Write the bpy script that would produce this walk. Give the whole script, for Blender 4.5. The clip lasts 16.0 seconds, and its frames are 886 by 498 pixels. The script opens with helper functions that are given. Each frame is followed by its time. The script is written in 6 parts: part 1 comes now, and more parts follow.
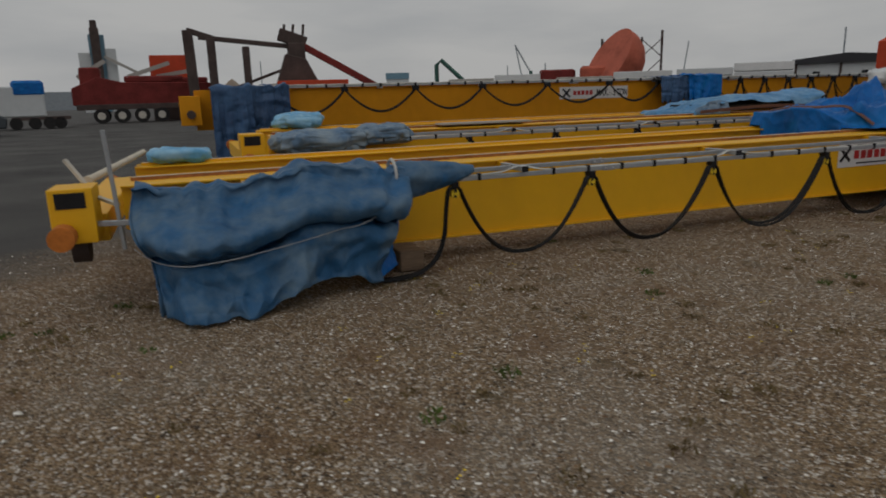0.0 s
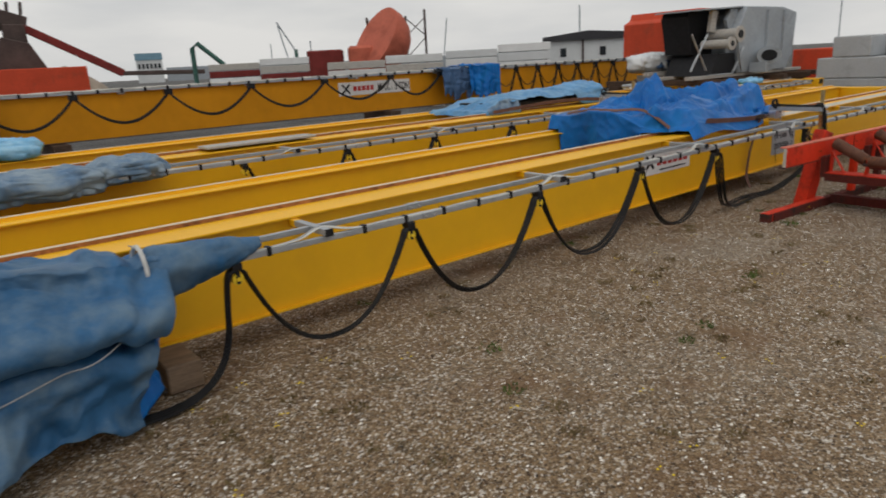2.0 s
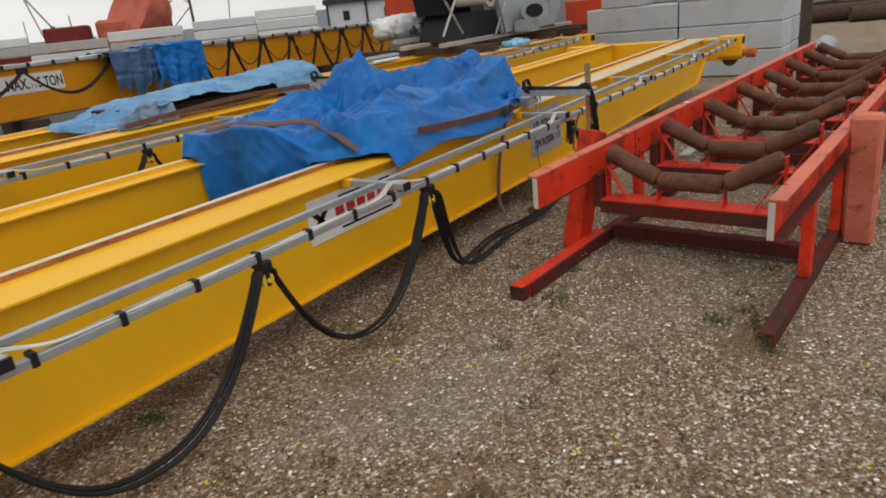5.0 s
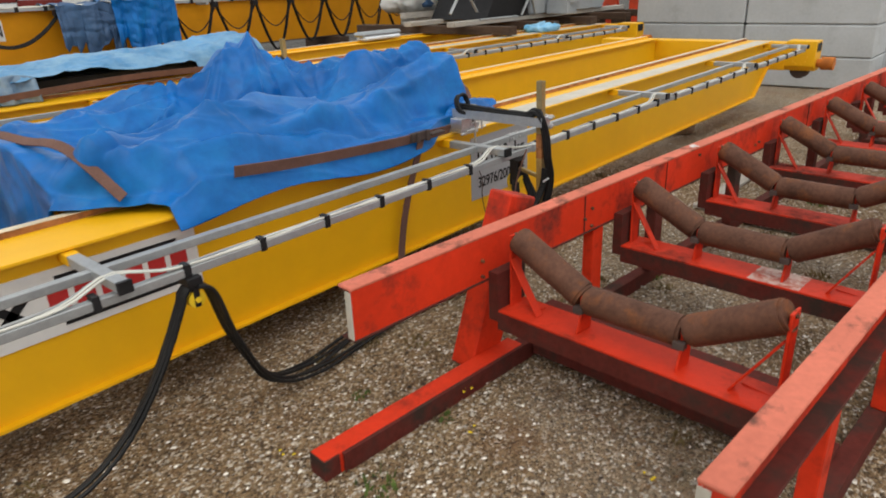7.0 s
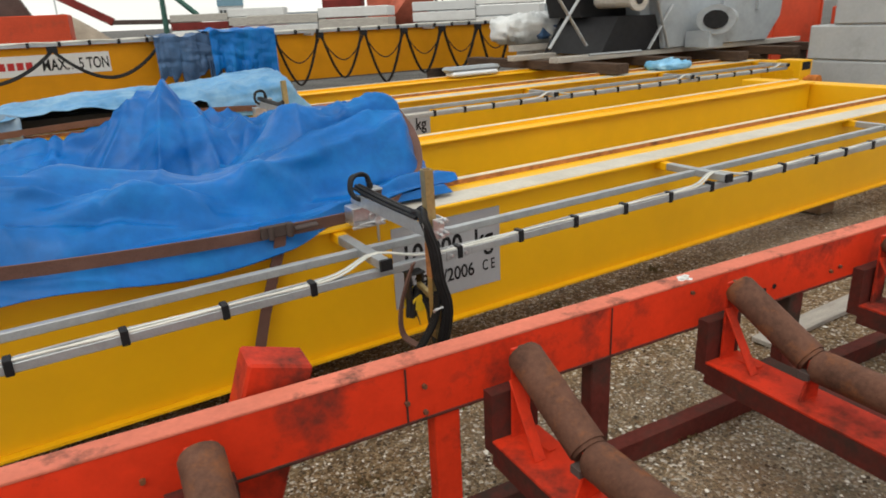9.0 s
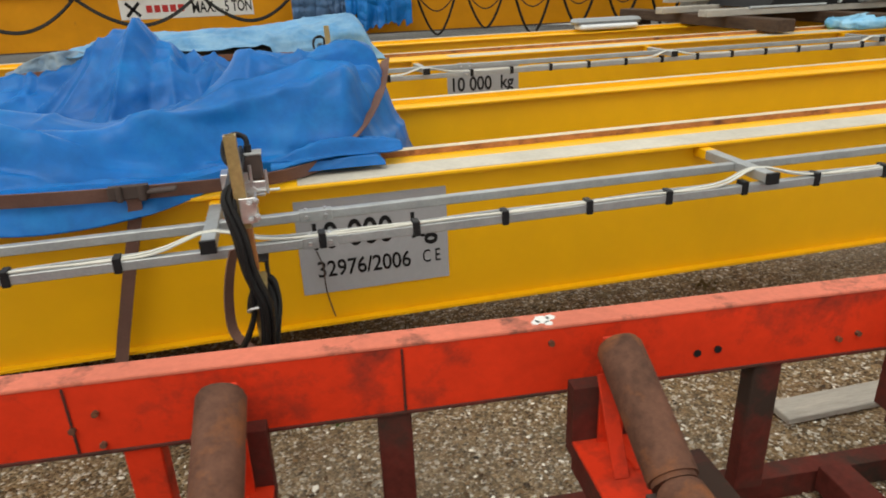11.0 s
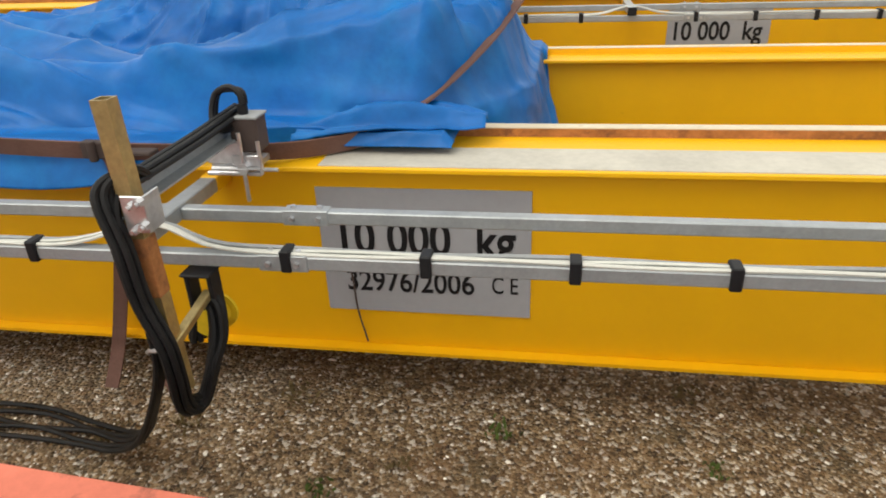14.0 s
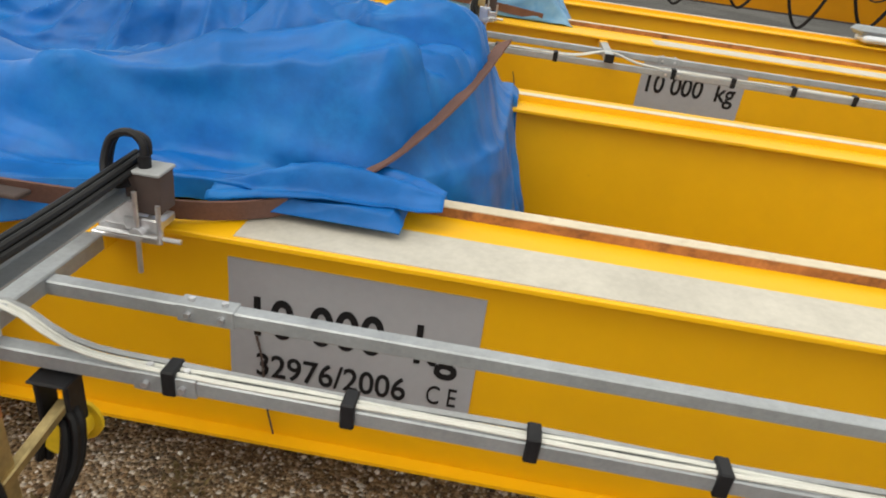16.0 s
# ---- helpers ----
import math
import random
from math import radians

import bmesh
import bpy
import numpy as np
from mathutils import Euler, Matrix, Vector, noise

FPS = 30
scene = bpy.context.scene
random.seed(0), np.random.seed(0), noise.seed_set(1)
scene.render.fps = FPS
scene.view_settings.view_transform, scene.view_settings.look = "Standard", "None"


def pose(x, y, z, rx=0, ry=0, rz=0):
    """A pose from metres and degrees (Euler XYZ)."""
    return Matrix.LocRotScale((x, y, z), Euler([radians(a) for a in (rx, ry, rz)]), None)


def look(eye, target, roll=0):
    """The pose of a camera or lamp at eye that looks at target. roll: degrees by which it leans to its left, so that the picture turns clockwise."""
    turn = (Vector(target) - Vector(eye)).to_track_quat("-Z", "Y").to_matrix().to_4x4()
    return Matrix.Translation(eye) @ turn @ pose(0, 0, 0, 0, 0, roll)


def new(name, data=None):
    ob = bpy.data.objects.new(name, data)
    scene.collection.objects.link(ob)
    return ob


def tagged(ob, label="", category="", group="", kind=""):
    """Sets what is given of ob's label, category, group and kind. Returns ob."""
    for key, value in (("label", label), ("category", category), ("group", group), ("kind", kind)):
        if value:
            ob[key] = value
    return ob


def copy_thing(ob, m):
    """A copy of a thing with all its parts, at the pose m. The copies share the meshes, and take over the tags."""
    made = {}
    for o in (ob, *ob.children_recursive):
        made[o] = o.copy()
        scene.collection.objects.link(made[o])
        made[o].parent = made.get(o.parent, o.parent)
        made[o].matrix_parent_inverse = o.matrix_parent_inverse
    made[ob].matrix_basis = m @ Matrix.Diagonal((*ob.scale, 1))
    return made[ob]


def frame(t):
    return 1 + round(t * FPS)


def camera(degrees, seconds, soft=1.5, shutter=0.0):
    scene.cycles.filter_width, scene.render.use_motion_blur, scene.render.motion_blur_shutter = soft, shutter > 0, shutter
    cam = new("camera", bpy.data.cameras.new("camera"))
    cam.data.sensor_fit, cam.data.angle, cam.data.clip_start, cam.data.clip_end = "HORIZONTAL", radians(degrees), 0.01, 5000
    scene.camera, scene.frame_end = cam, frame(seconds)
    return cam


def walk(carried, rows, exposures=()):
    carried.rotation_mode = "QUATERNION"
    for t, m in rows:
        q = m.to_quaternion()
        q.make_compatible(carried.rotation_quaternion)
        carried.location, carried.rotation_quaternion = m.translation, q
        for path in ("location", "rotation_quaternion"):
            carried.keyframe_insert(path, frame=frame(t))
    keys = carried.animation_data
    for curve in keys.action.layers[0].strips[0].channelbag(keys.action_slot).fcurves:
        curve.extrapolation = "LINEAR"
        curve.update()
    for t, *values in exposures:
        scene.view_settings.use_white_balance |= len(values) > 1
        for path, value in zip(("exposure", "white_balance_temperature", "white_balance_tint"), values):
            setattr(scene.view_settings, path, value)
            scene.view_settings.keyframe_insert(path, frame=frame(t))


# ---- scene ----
cam = camera(66.8, 16.0, soft=1.8, shutter=0.2)
PATH = [
    (0, (2.541, 0.681, 1.354), (3.215, 2.511, 0.909), -1.6),
    (0.5, (2.345, 0.892, 1.63), (2.92, 2.746, 1.148), -5.4),
    (1, (2.405, 1.185, 1.706), (3.252, 2.928, 1.211), -5.2),
    (1.5, (2.676, 1.533, 1.748), (3.626, 3.229, 1.28), -3.0),
    (2, (3.063, 1.946, 1.727), (4.272, 3.448, 1.194), -3.1),
    (2.5, (3.573, 2.247, 1.706), (4.873, 3.664, 1.155), -3.9),
    (3, (4.107, 2.514, 1.706), (5.436, 3.887, 1.114), -2.6),
    (3.5, (4.691, 2.732, 1.72), (6.131, 3.976, 1.104), -4.5),
    (4, (5.326, 2.866, 1.72), (6.814, 4.051, 1.103), -3.5),
    (4.5, (5.907, 3.056, 1.715), (7.457, 4.18, 1.136), -4.6),
    (4.7, (6.135, 3.106, 1.71), (7.683, 4.206, 1.083), -5.8),
    (6.8, (8.351, 3.289, 1.727), (9.734, 4.515, 0.961), -3.2),
    (7, (8.559, 3.309, 1.701), (9.944, 4.549, 0.964), -2.3),
    (7.5, (9.091, 3.276, 1.703), (10.399, 4.64, 1.048), -2.8),
    (8, (9.578, 3.189, 1.732), (10.765, 4.643, 1.042), -0.9),
    (8.5, (10.062, 3.235, 1.714), (11.205, 4.751, 1.086), -0.5),
    (8.7, (10.234, 3.245, 1.72), (11.327, 4.798, 1.091), -1.4),
    (10.8, (11.775, 3.327, 1.598), (12.169, 5.133, 0.835), -1.9),
    (11, (11.878, 3.325, 1.589), (12.289, 5.133, 0.838), -2.3),
    (11.5, (12.113, 3.476, 1.566), (12.46, 5.33, 0.901), 1.8),
    (12, (12.183, 3.611, 1.579), (12.549, 5.435, 0.845), 1.7),
    (12.5, (12.231, 3.657, 1.585), (12.618, 5.502, 0.918), 6.6),
    (13, (12.321, 3.795, 1.553), (12.442, 5.651, 0.817), 0.1),
    (13.5, (12.544, 4.062, 1.509), (12.396, 5.877, 0.682), -1.6),
    (14, (12.561, 4.223, 1.474), (12.248, 5.985, 0.58), -2.2),
    (14.5, (12.576, 4.236, 1.499), (12.163, 6.006, 0.664), -0.3),
    (15, (12.624, 4.285, 1.479), (12.274, 6.035, 0.576), 0.2),
    (15.5, (12.535, 4.518, 1.519), (12.248, 6.251, 0.564), 2.6),
    (16, (12.475, 4.626, 1.6), (12.358, 6.395, 0.675), 8.0),
]
EXPOSURE = [(0, -1.15, 6400, 10), (0.5, -0.75, 6400, 10), (1.0, -0.35, 6450, 10), (1.5, -0.25, 6500, 10), (2.0, -0.31, 6500, 10), (2.5, -0.01, 6500, 10), (4.5, -0.06, 6550, 10), (7.0, 0.31, 6650, 8), (8.5, 0.37, 6700, 7), (11.0, 0.42, 6950, 5), (12.5, 0.4, 6950, 5), (14.0, 0.55, 6900, 6), (15.5, 0.48, 6900, 6), (16.0, 0.52, 6900, 6)]
walk(cam, [(t, look(eye, target, roll)) for t, eye, target, roll in PATH], EXPOSURE)

# ---- world and sun: bright overcast sky ----
world = bpy.data.worlds.new("overcast_sky")
scene.world = world
world.use_nodes = True
wn, wl = world.node_tree.nodes, world.node_tree.links
wn.clear()
SUN_EL, SUN_AZ = radians(58), radians(230)
sky = wn.new("ShaderNodeTexSky")
sky.sky_type = "NISHITA"
sky.sun_disc = False
sky.sun_elevation, sky.sun_rotation = SUN_EL, radians(220)
sky.air_density, sky.dust_density, sky.ozone_density = 1.0, 6.0, 1.0
sky_scale = wn.new("ShaderNodeVectorMath")
sky_scale.operation = "SCALE"
sky_scale.inputs["Scale"].default_value = 0.09
wl.new(sky.outputs[0], sky_scale.inputs[0])
coord = wn.new("ShaderNodeTexCoord")
stretch = wn.new("ShaderNodeMapping")
stretch.inputs["Scale"].default_value = (1.2, 1.2, 5.0)
wl.new(coord.outputs["Generated"], stretch.inputs[0])
clouds = wn.new("ShaderNodeTexNoise")
clouds.inputs["Scale"].default_value, clouds.inputs["Detail"].default_value = 2.6, 6
wl.new(stretch.outputs[0], clouds.inputs["Vector"])
cloud_tone = wn.new("ShaderNodeValToRGB")
cloud_tone.color_ramp.elements[0].position, cloud_tone.color_ramp.elements[0].color = 0.32, (0.80, 0.81, 0.81, 1)
cloud_tone.color_ramp.elements[1].position, cloud_tone.color_ramp.elements[1].color = 0.62, (1.0, 0.99, 0.96, 1)
wl.new(clouds.outputs[0], cloud_tone.inputs[0])
cover = wn.new("ShaderNodeMix")
cover.data_type = "RGBA"
cover.inputs["Factor"].default_value = 0.88
wl.new(sky_scale.outputs[0], cover.inputs["A"])
wl.new(cloud_tone.outputs[0], cover.inputs["B"])
back = wn.new("ShaderNodeBackground")
back.inputs["Strength"].default_value = 1.0
wl.new(cover.outputs["Result"], back.inputs[0])
wout = wn.new("ShaderNodeOutputWorld")
wl.new(back.outputs[0], wout.inputs[0])

sun_data = bpy.data.lights.new("sun", "SUN")
sun_data.energy, sun_data.angle, sun_data.color = 0.8, radians(40), (1.0, 0.96, 0.9)
sun = new("sun", sun_data)
sun.matrix_world = look((0, 0, 30), (0 - 30 * math.cos(SUN_AZ) / math.tan(SUN_EL), -30 * math.sin(SUN_AZ) / math.tan(SUN_EL), 0))


# ---- materials ----
def material(name, color, rough=0.6, metal=0.0, spread=0.25, scale=3.0, fine=40.0, bump=0.0, bump_scale=60.0, dirt=None, dirt_at=(0.55, 0.75),
             dirt_scale=5.0, stretch=(1, 1, 1), coat=0.0, pieces=0.0, dirt_rough=0.85, fine_amount=0.5):
    """A surface with grain at two scales, fine relief and worn patches of a second colour."""
    mat = bpy.data.materials.new(name)
    mat.use_nodes = True
    n, l = mat.node_tree.nodes, mat.node_tree.links
    bsdf = n["Principled BSDF"]
    tc = n.new("ShaderNodeTexCoord")
    mp = n.new("ShaderNodeMapping")
    mp.inputs["Scale"].default_value = stretch
    l.new(tc.outputs["Object"], mp.inputs[0])

    def noise_of(sc, detail=5, rough_=0.6):
        t = n.new("ShaderNodeTexNoise")
        t.inputs["Scale"].default_value, t.inputs["Detail"].default_value, t.inputs["Roughness"].default_value = sc, detail, rough_
        l.new(mp.outputs[0], t.inputs["Vector"])
        return t.outputs[0]

    a, b = noise_of(scale), noise_of(fine, 3)
    m1 = n.new("ShaderNodeMath")
    m1.operation = "MULTIPLY_ADD"
    l.new(b, m1.inputs[0])
    m1.inputs[1].default_value = fine_amount
    l.new(a, m1.inputs[2])
    rng = n.new("ShaderNodeMapRange")
    rng.inputs["From Min"].default_value, rng.inputs["From Max"].default_value = 0.35 + fine_amount * 0.35, 0.65 + fine_amount * 0.65
    rng.inputs["To Min"].default_value, rng.inputs["To Max"].default_value = 1 - spread, 1 + spread
    l.new(m1.outputs[0], rng.inputs[0])
    value = rng.outputs[0]
    if pieces:
        info = n.new("ShaderNodeObjectInfo")
        pr = n.new("ShaderNodeMapRange")
        pr.inputs["To Min"].default_value, pr.inputs["To Max"].default_value = 1 - pieces, 1 + pieces
        l.new(info.outputs["Random"], pr.inputs[0])
        pm = n.new("ShaderNodeMath")
        pm.operation = "MULTIPLY"
        l.new(value, pm.inputs[0])
        l.new(pr.outputs[0], pm.inputs[1])
        value = pm.outputs[0]
    tint = n.new("ShaderNodeVectorMath")
    tint.operation = "SCALE"
    tint.inputs[0].default_value = color
    l.new(value, tint.inputs["Scale"])
    out = tint.outputs[0]
    bsdf.inputs["Roughness"].default_value = rough
    bsdf.inputs["Metallic"].default_value = metal
    bsdf.inputs["Specular IOR Level"].default_value = 0.2
    if coat:
        bsdf.inputs["Coat Weight"].default_value = coat
        bsdf.inputs["Coat Roughness"].default_value = 0.25
    if dirt:
        d = noise_of(dirt_scale, 9, 0.68)
        dr = n.new("ShaderNodeMapRange")
        dr.inputs["From Min"].default_value, dr.inputs["From Max"].default_value = dirt_at
        l.new(d, dr.inputs[0])
        mx = n.new("ShaderNodeMix")
        mx.data_type = "RGBA"
        l.new(dr.outputs[0], mx.inputs["Factor"])
        l.new(out, mx.inputs["A"])
        mx.inputs["B"].default_value = (*dirt, 1)
        out = mx.outputs["Result"]
        rr = n.new("ShaderNodeMapRange")
        rr.inputs["To Min"].default_value, rr.inputs["To Max"].default_value = rough, dirt_rough
        l.new(dr.outputs[0], rr.inputs[0])
        l.new(rr.outputs[0], bsdf.inputs["Roughness"])
    l.new(out, bsdf.inputs["Base Color"])
    if bump:
        bt = noise_of(bump_scale, 6)
        bp = n.new("ShaderNodeBump")
        bp.inputs["Strength"].default_value = bump
        bp.inputs["Distance"].default_value = 0.01
        l.new(bt, bp.inputs["Height"])
        l.new(bp.outputs[0], bsdf.inputs["Normal"])
    return mat


YELLOW = material("yellow_paint", (0.80, 0.425, 0.003), 0.5, spread=0.06, scale=0.8, fine=6, bump=0.08, bump_scale=25, dirt=(0.30, 0.15, 0.02), dirt_at=(0.70, 0.86), dirt_scale=9)
YELLOW.node_tree.nodes["Principled BSDF"].inputs["Specular IOR Level"].default_value = 0.45
ORANGE_YELLOW = material("weathered_yellow_paint", (0.62, 0.26, 0.006), 0.6, spread=0.10, scale=0.8, fine=6, bump=0.1, dirt=(0.22, 0.10, 0.03), dirt_at=(0.64, 0.84), dirt_scale=5)
GREY_STEEL = material("bare_grey_steel", (0.52, 0.49, 0.43), 0.5, 0.1, spread=0.14, scale=4, fine=50, dirt=(0.70, 0.45, 0.10), dirt_at=(0.70, 0.76), dirt_scale=14)
RAIL_TOP = material("polished_rail_steel", (0.64, 0.56, 0.42), 0.45, 0.1, spread=0.12, scale=6, dirt=(0.30, 0.17, 0.09), dirt_at=(0.62, 0.85), dirt_scale=12)
RUST = material("rusty_steel", (0.34, 0.14, 0.05), 0.85, spread=0.35, scale=9, fine=70, bump=0.3, bump_scale=90, dirt=(0.10, 0.045, 0.03), dirt_at=(0.5, 0.7), dirt_scale=12)
ROLLER_RUST = material("brown_rusty_roller_steel", (0.105, 0.048, 0.031), 0.7, spread=0.4, scale=7, fine=60, bump=0.25, bump_scale=120, dirt=(0.24, 0.085, 0.03), dirt_at=(0.52, 0.74), dirt_scale=8)
GALV = material("galvanised_steel", (0.36, 0.38, 0.40), 0.42, 0.45, spread=0.14, scale=12, fine=90)
ZINC = material("yellow_zinc_plate", (0.44, 0.34, 0.16), 0.35, 0.7, spread=0.3, scale=10, fine=60, dirt=(0.22, 0.14, 0.06), dirt_at=(0.5, 0.7))
BLACK = material("black_rubber_and_opening_shade", (0.014, 0.014, 0.016), 0.5, spread=0.3, scale=10, fine=80)
CABLE = material("black_cable_sheath", (0.012, 0.012, 0.013), 0.5, spread=0.35, scale=5, fine=60, dirt=(0.05, 0.045, 0.04), dirt_at=(0.58, 0.85), dirt_scale=6)
WHITE_CABLE = material("white_cable_sheath", (0.60, 0.60, 0.56), 0.5, spread=0.1, scale=8)
PALE_ROPE = material("pale_rope", (0.5, 0.5, 0.48), 0.8, spread=0.2)
GREY_CABLE = material("grey_cable_sheath", (0.30, 0.31, 0.32), 0.5, spread=0.15, scale=8)
RED = material("faded_red_paint", (0.60, 0.034, 0.010), 0.55, spread=0.16, scale=2.2, fine=30, bump=0.12, bump_scale=40, dirt=(0.075, 0.022, 0.016), dirt_at=(0.49, 0.67), dirt_scale=3.2)
RED_TOP = material("pale_red_paint", (0.58, 0.165, 0.11), 0.75, spread=0.18, scale=3, fine=40, bump=0.15, dirt=(0.14, 0.06, 0.045), dirt_at=(0.54, 0.66), dirt_scale=6)
WORN_PALE = material("pale_worn_paint", (0.55, 0.42, 0.38), 0.7, spread=0.2, scale=9, fine=60, dirt=(0.42, 0.09, 0.06), dirt_at=(0.44, 0.60), dirt_scale=16)
RED_DARK = material("mottled_dark_red_steel", (0.11, 0.020, 0.015), 0.75, spread=0.35, scale=4, fine=40, bump=0.2, dirt=(0.04, 0.025, 0.02), dirt_at=(0.45, 0.62), dirt_scale=4)
WOOD = material("weathered_timber", (0.26, 0.18, 0.12), 0.85, spread=0.3, scale=4, fine=30, bump=0.4, bump_scale=20, stretch=(1, 6, 6), pieces=0.2)
DARK_WOOD = material("dark_wet_timber", (0.07, 0.045, 0.032), 0.85, spread=0.35, scale=4, fine=30, bump=0.4, bump_scale=20, stretch=(6, 1, 6))
GREY_BOARD = material("grey_weathered_board", (0.40, 0.38, 0.35), 0.8, spread=0.2, scale=4, fine=30, bump=0.3, stretch=(1, 6, 6))
CONCRETE = material("pale_grey_concrete", (0.42, 0.44, 0.46), 0.9, spread=0.10, scale=1.5, fine=25, bump=0.3, bump_scale=30, dirt=(0.26, 0.27, 0.27), dirt_at=(0.55, 0.85), dirt_scale=2.5, pieces=0.08)
PLATE_GREY = material("grey_label_film", (0.36, 0.37, 0.40), 0.5, spread=0.05, scale=6)
PLATE_WHITE = material("white_label_film", (0.66, 0.66, 0.66), 0.5, spread=0.05, scale=6, dirt=(0.42, 0.38, 0.34), dirt_at=(0.58, 0.9))
INK = material("black_print", (0.012, 0.012, 0.014), 0.5, spread=0.1)
RED_INK = material("red_print", (0.42, 0.03, 0.03), 0.5, spread=0.1)
PVC_YELLOW = material("yellow_plastic", (0.75, 0.52, 0.03), 0.45, spread=0.1, scale=15)
BUFFER = material("orange_brown_buffer", (0.50, 0.16, 0.03), 0.7, spread=0.25, scale=9, dirt=(0.25, 0.09, 0.03), dirt_at=(0.5, 0.8))
WEBBING = material("brown_strap_webbing", (0.15, 0.082, 0.066), 0.85, spread=0.2, scale=8, fine=120, bump=0.3, bump_scale=300)
CREAM = material("cream_painted_tube", (0.62, 0.56, 0.44), 0.5, spread=0.12, scale=6)
LAMP_GLASS = material("frosted_lamp_cover", (0.70, 0.74, 0.80), 0.3, spread=0.05)
TYRE = material("tyre_rubber", (0.025, 0.024, 0.024), 0.8, spread=0.3, scale=8)
GLASS_DARK = material("dark_window_glass", (0.02, 0.025, 0.03), 0.12, spread=0.1)
ORANGE_RED = material("orange_red_painted_steel", (0.50, 0.062, 0.025), 0.6, spread=0.18, scale=0.7, fine=8, bump=0.1, dirt=(0.20, 0.06, 0.035), dirt_at=(0.55, 0.8), dirt_scale=1.2)
DISH_RED = material("chalky_red_painted_steel", (0.46, 0.12, 0.075), 0.75, spread=0.18, scale=0.6, fine=6, dirt=(0.26, 0.07, 0.045), dirt_at=(0.5, 0.75), dirt_scale=0.8)
DARK_RED = material("dull_dark_red_steel", (0.16, 0.025, 0.022), 0.7, spread=0.3, scale=1, fine=9)
BROWN_STEEL = material("brown_primed_steel", (0.075, 0.055, 0.05), 0.75, spread=0.3, scale=1, fine=9)
GREY_STEEL_FAR = material("grey_painted_steel", (0.30, 0.33, 0.36), 0.55, spread=0.12, scale=1.2, fine=12, dirt=(0.20, 0.20, 0.20), dirt_at=(0.55, 0.8), dirt_scale=2)
PALE_BUILD = material("pale_cladding", (0.55, 0.57, 0.58), 0.7, spread=0.08, scale=0.3, fine=3)
DARK_ROOF = material("dark_roofing", (0.045, 0.045, 0.05), 0.8, spread=0.2, scale=0.5)
BLUE_GLASSY = material("blue_grey_cladding", (0.16, 0.28, 0.36), 0.5, spread=0.1, scale=0.2)
WHITE_STACK = material("white_coated_panel", (0.62, 0.63, 0.63), 0.6, spread=0.1, scale=1, fine=10, pieces=0.15)
SAND = material("heaped_sand", (0.30, 0.25, 0.20), 0.95, spread=0.2, scale=1, fine=20, bump=0.4)
CAR_PAINT = material("dark_grey_car_paint", (0.055, 0.065, 0.075), 0.3, 0.3, spread=0.06, coat=0.6)
GREEN_STEEL = material("dull_green_steel", (0.05, 0.12, 0.10), 0.6, spread=0.2)
LEAF = material("weed_leaf", (0.075, 0.11, 0.025), 0.7, spread=0.45, scale=6, fine=30)
DRY_LEAF = material("dry_weed_stalk", (0.15, 0.11, 0.05), 0.8, spread=0.4, scale=6)
FLOWER = material("yellow_flower", (0.75, 0.55, 0.02), 0.7, spread=0.2)
CHROME = material("bright_zinc_hardware", (0.62, 0.62, 0.64), 0.28, 0.8, spread=0.15, scale=20)


def tarp_material(name, color, fade, rough=0.42, fade_at=(0.42, 0.66)):
    mat = material(name, color, rough, spread=0.22, scale=2.2, fine=18, bump=0.14, bump_scale=26, dirt=fade, dirt_at=fade_at, dirt_scale=3.5, dirt_rough=0.6)
    mat.node_tree.nodes["Principled BSDF"].inputs["Specular IOR Level"].default_value = 0.26
    n, l = mat.node_tree.nodes, mat.node_tree.links
    fine_bump = next(k for k in n if k.bl_idname == "ShaderNodeBump")
    tc = n.new("ShaderNodeTexCoord")
    mp = n.new("ShaderNodeMapping")
    mp.inputs["Scale"].default_value = (0.8, 1.7, 1.5)
    mp.inputs["Rotation"].default_value = (0.2, 0.3, 0.35)
    l.new(tc.outputs["Object"], mp.inputs[0])
    crease = n.new("ShaderNodeTexNoise")
    crease.noise_type = "RIDGED_MULTIFRACTAL"
    crease.inputs["Scale"].default_value, crease.inputs["Detail"].default_value, crease.inputs["Distortion"].default_value = 2.1, 3.0, 0.5
    l.new(mp.outputs[0], crease.inputs["Vector"])
    folds = n.new("ShaderNodeBump")
    folds.inputs["Strength"].default_value, folds.inputs["Distance"].default_value = 1.0, 0.10
    l.new(crease.outputs[0], folds.inputs["Height"])
    l.new(fine_bump.outputs[0], folds.inputs["Normal"])
    l.new(folds.outputs[0], n["Principled BSDF"].inputs["Normal"])
    return mat


TARP_BLUE = tarp_material("bright_blue_tarpaulin", (0.001, 0.112, 0.39), (0.006, 0.19, 0.52), 0.42, (0.48, 0.80))
TARP_FADED = tarp_material("faded_blue_grey_tarpaulin", (0.024, 0.098, 0.215), (0.12, 0.185, 0.25), 0.5, (0.42, 0.70))
TARP_GREY = tarp_material("grey_blue_tarpaulin", (0.11, 0.19, 0.30), (0.24, 0.31, 0.37), 0.5, (0.4, 0.6))
TARP_DARK = tarp_material("dark_blue_tarpaulin", (0.035, 0.075, 0.16), (0.06, 0.13, 0.26), 0.5)
TARP_LIGHT = tarp_material("light_blue_tarpaulin", (0.09, 0.25, 0.46), (0.20, 0.36, 0.52), 0.5)
CYAN_FILM = tarp_material("pale_cyan_plastic_film", (0.14, 0.40, 0.66), (0.36, 0.60, 0.76), 0.3)
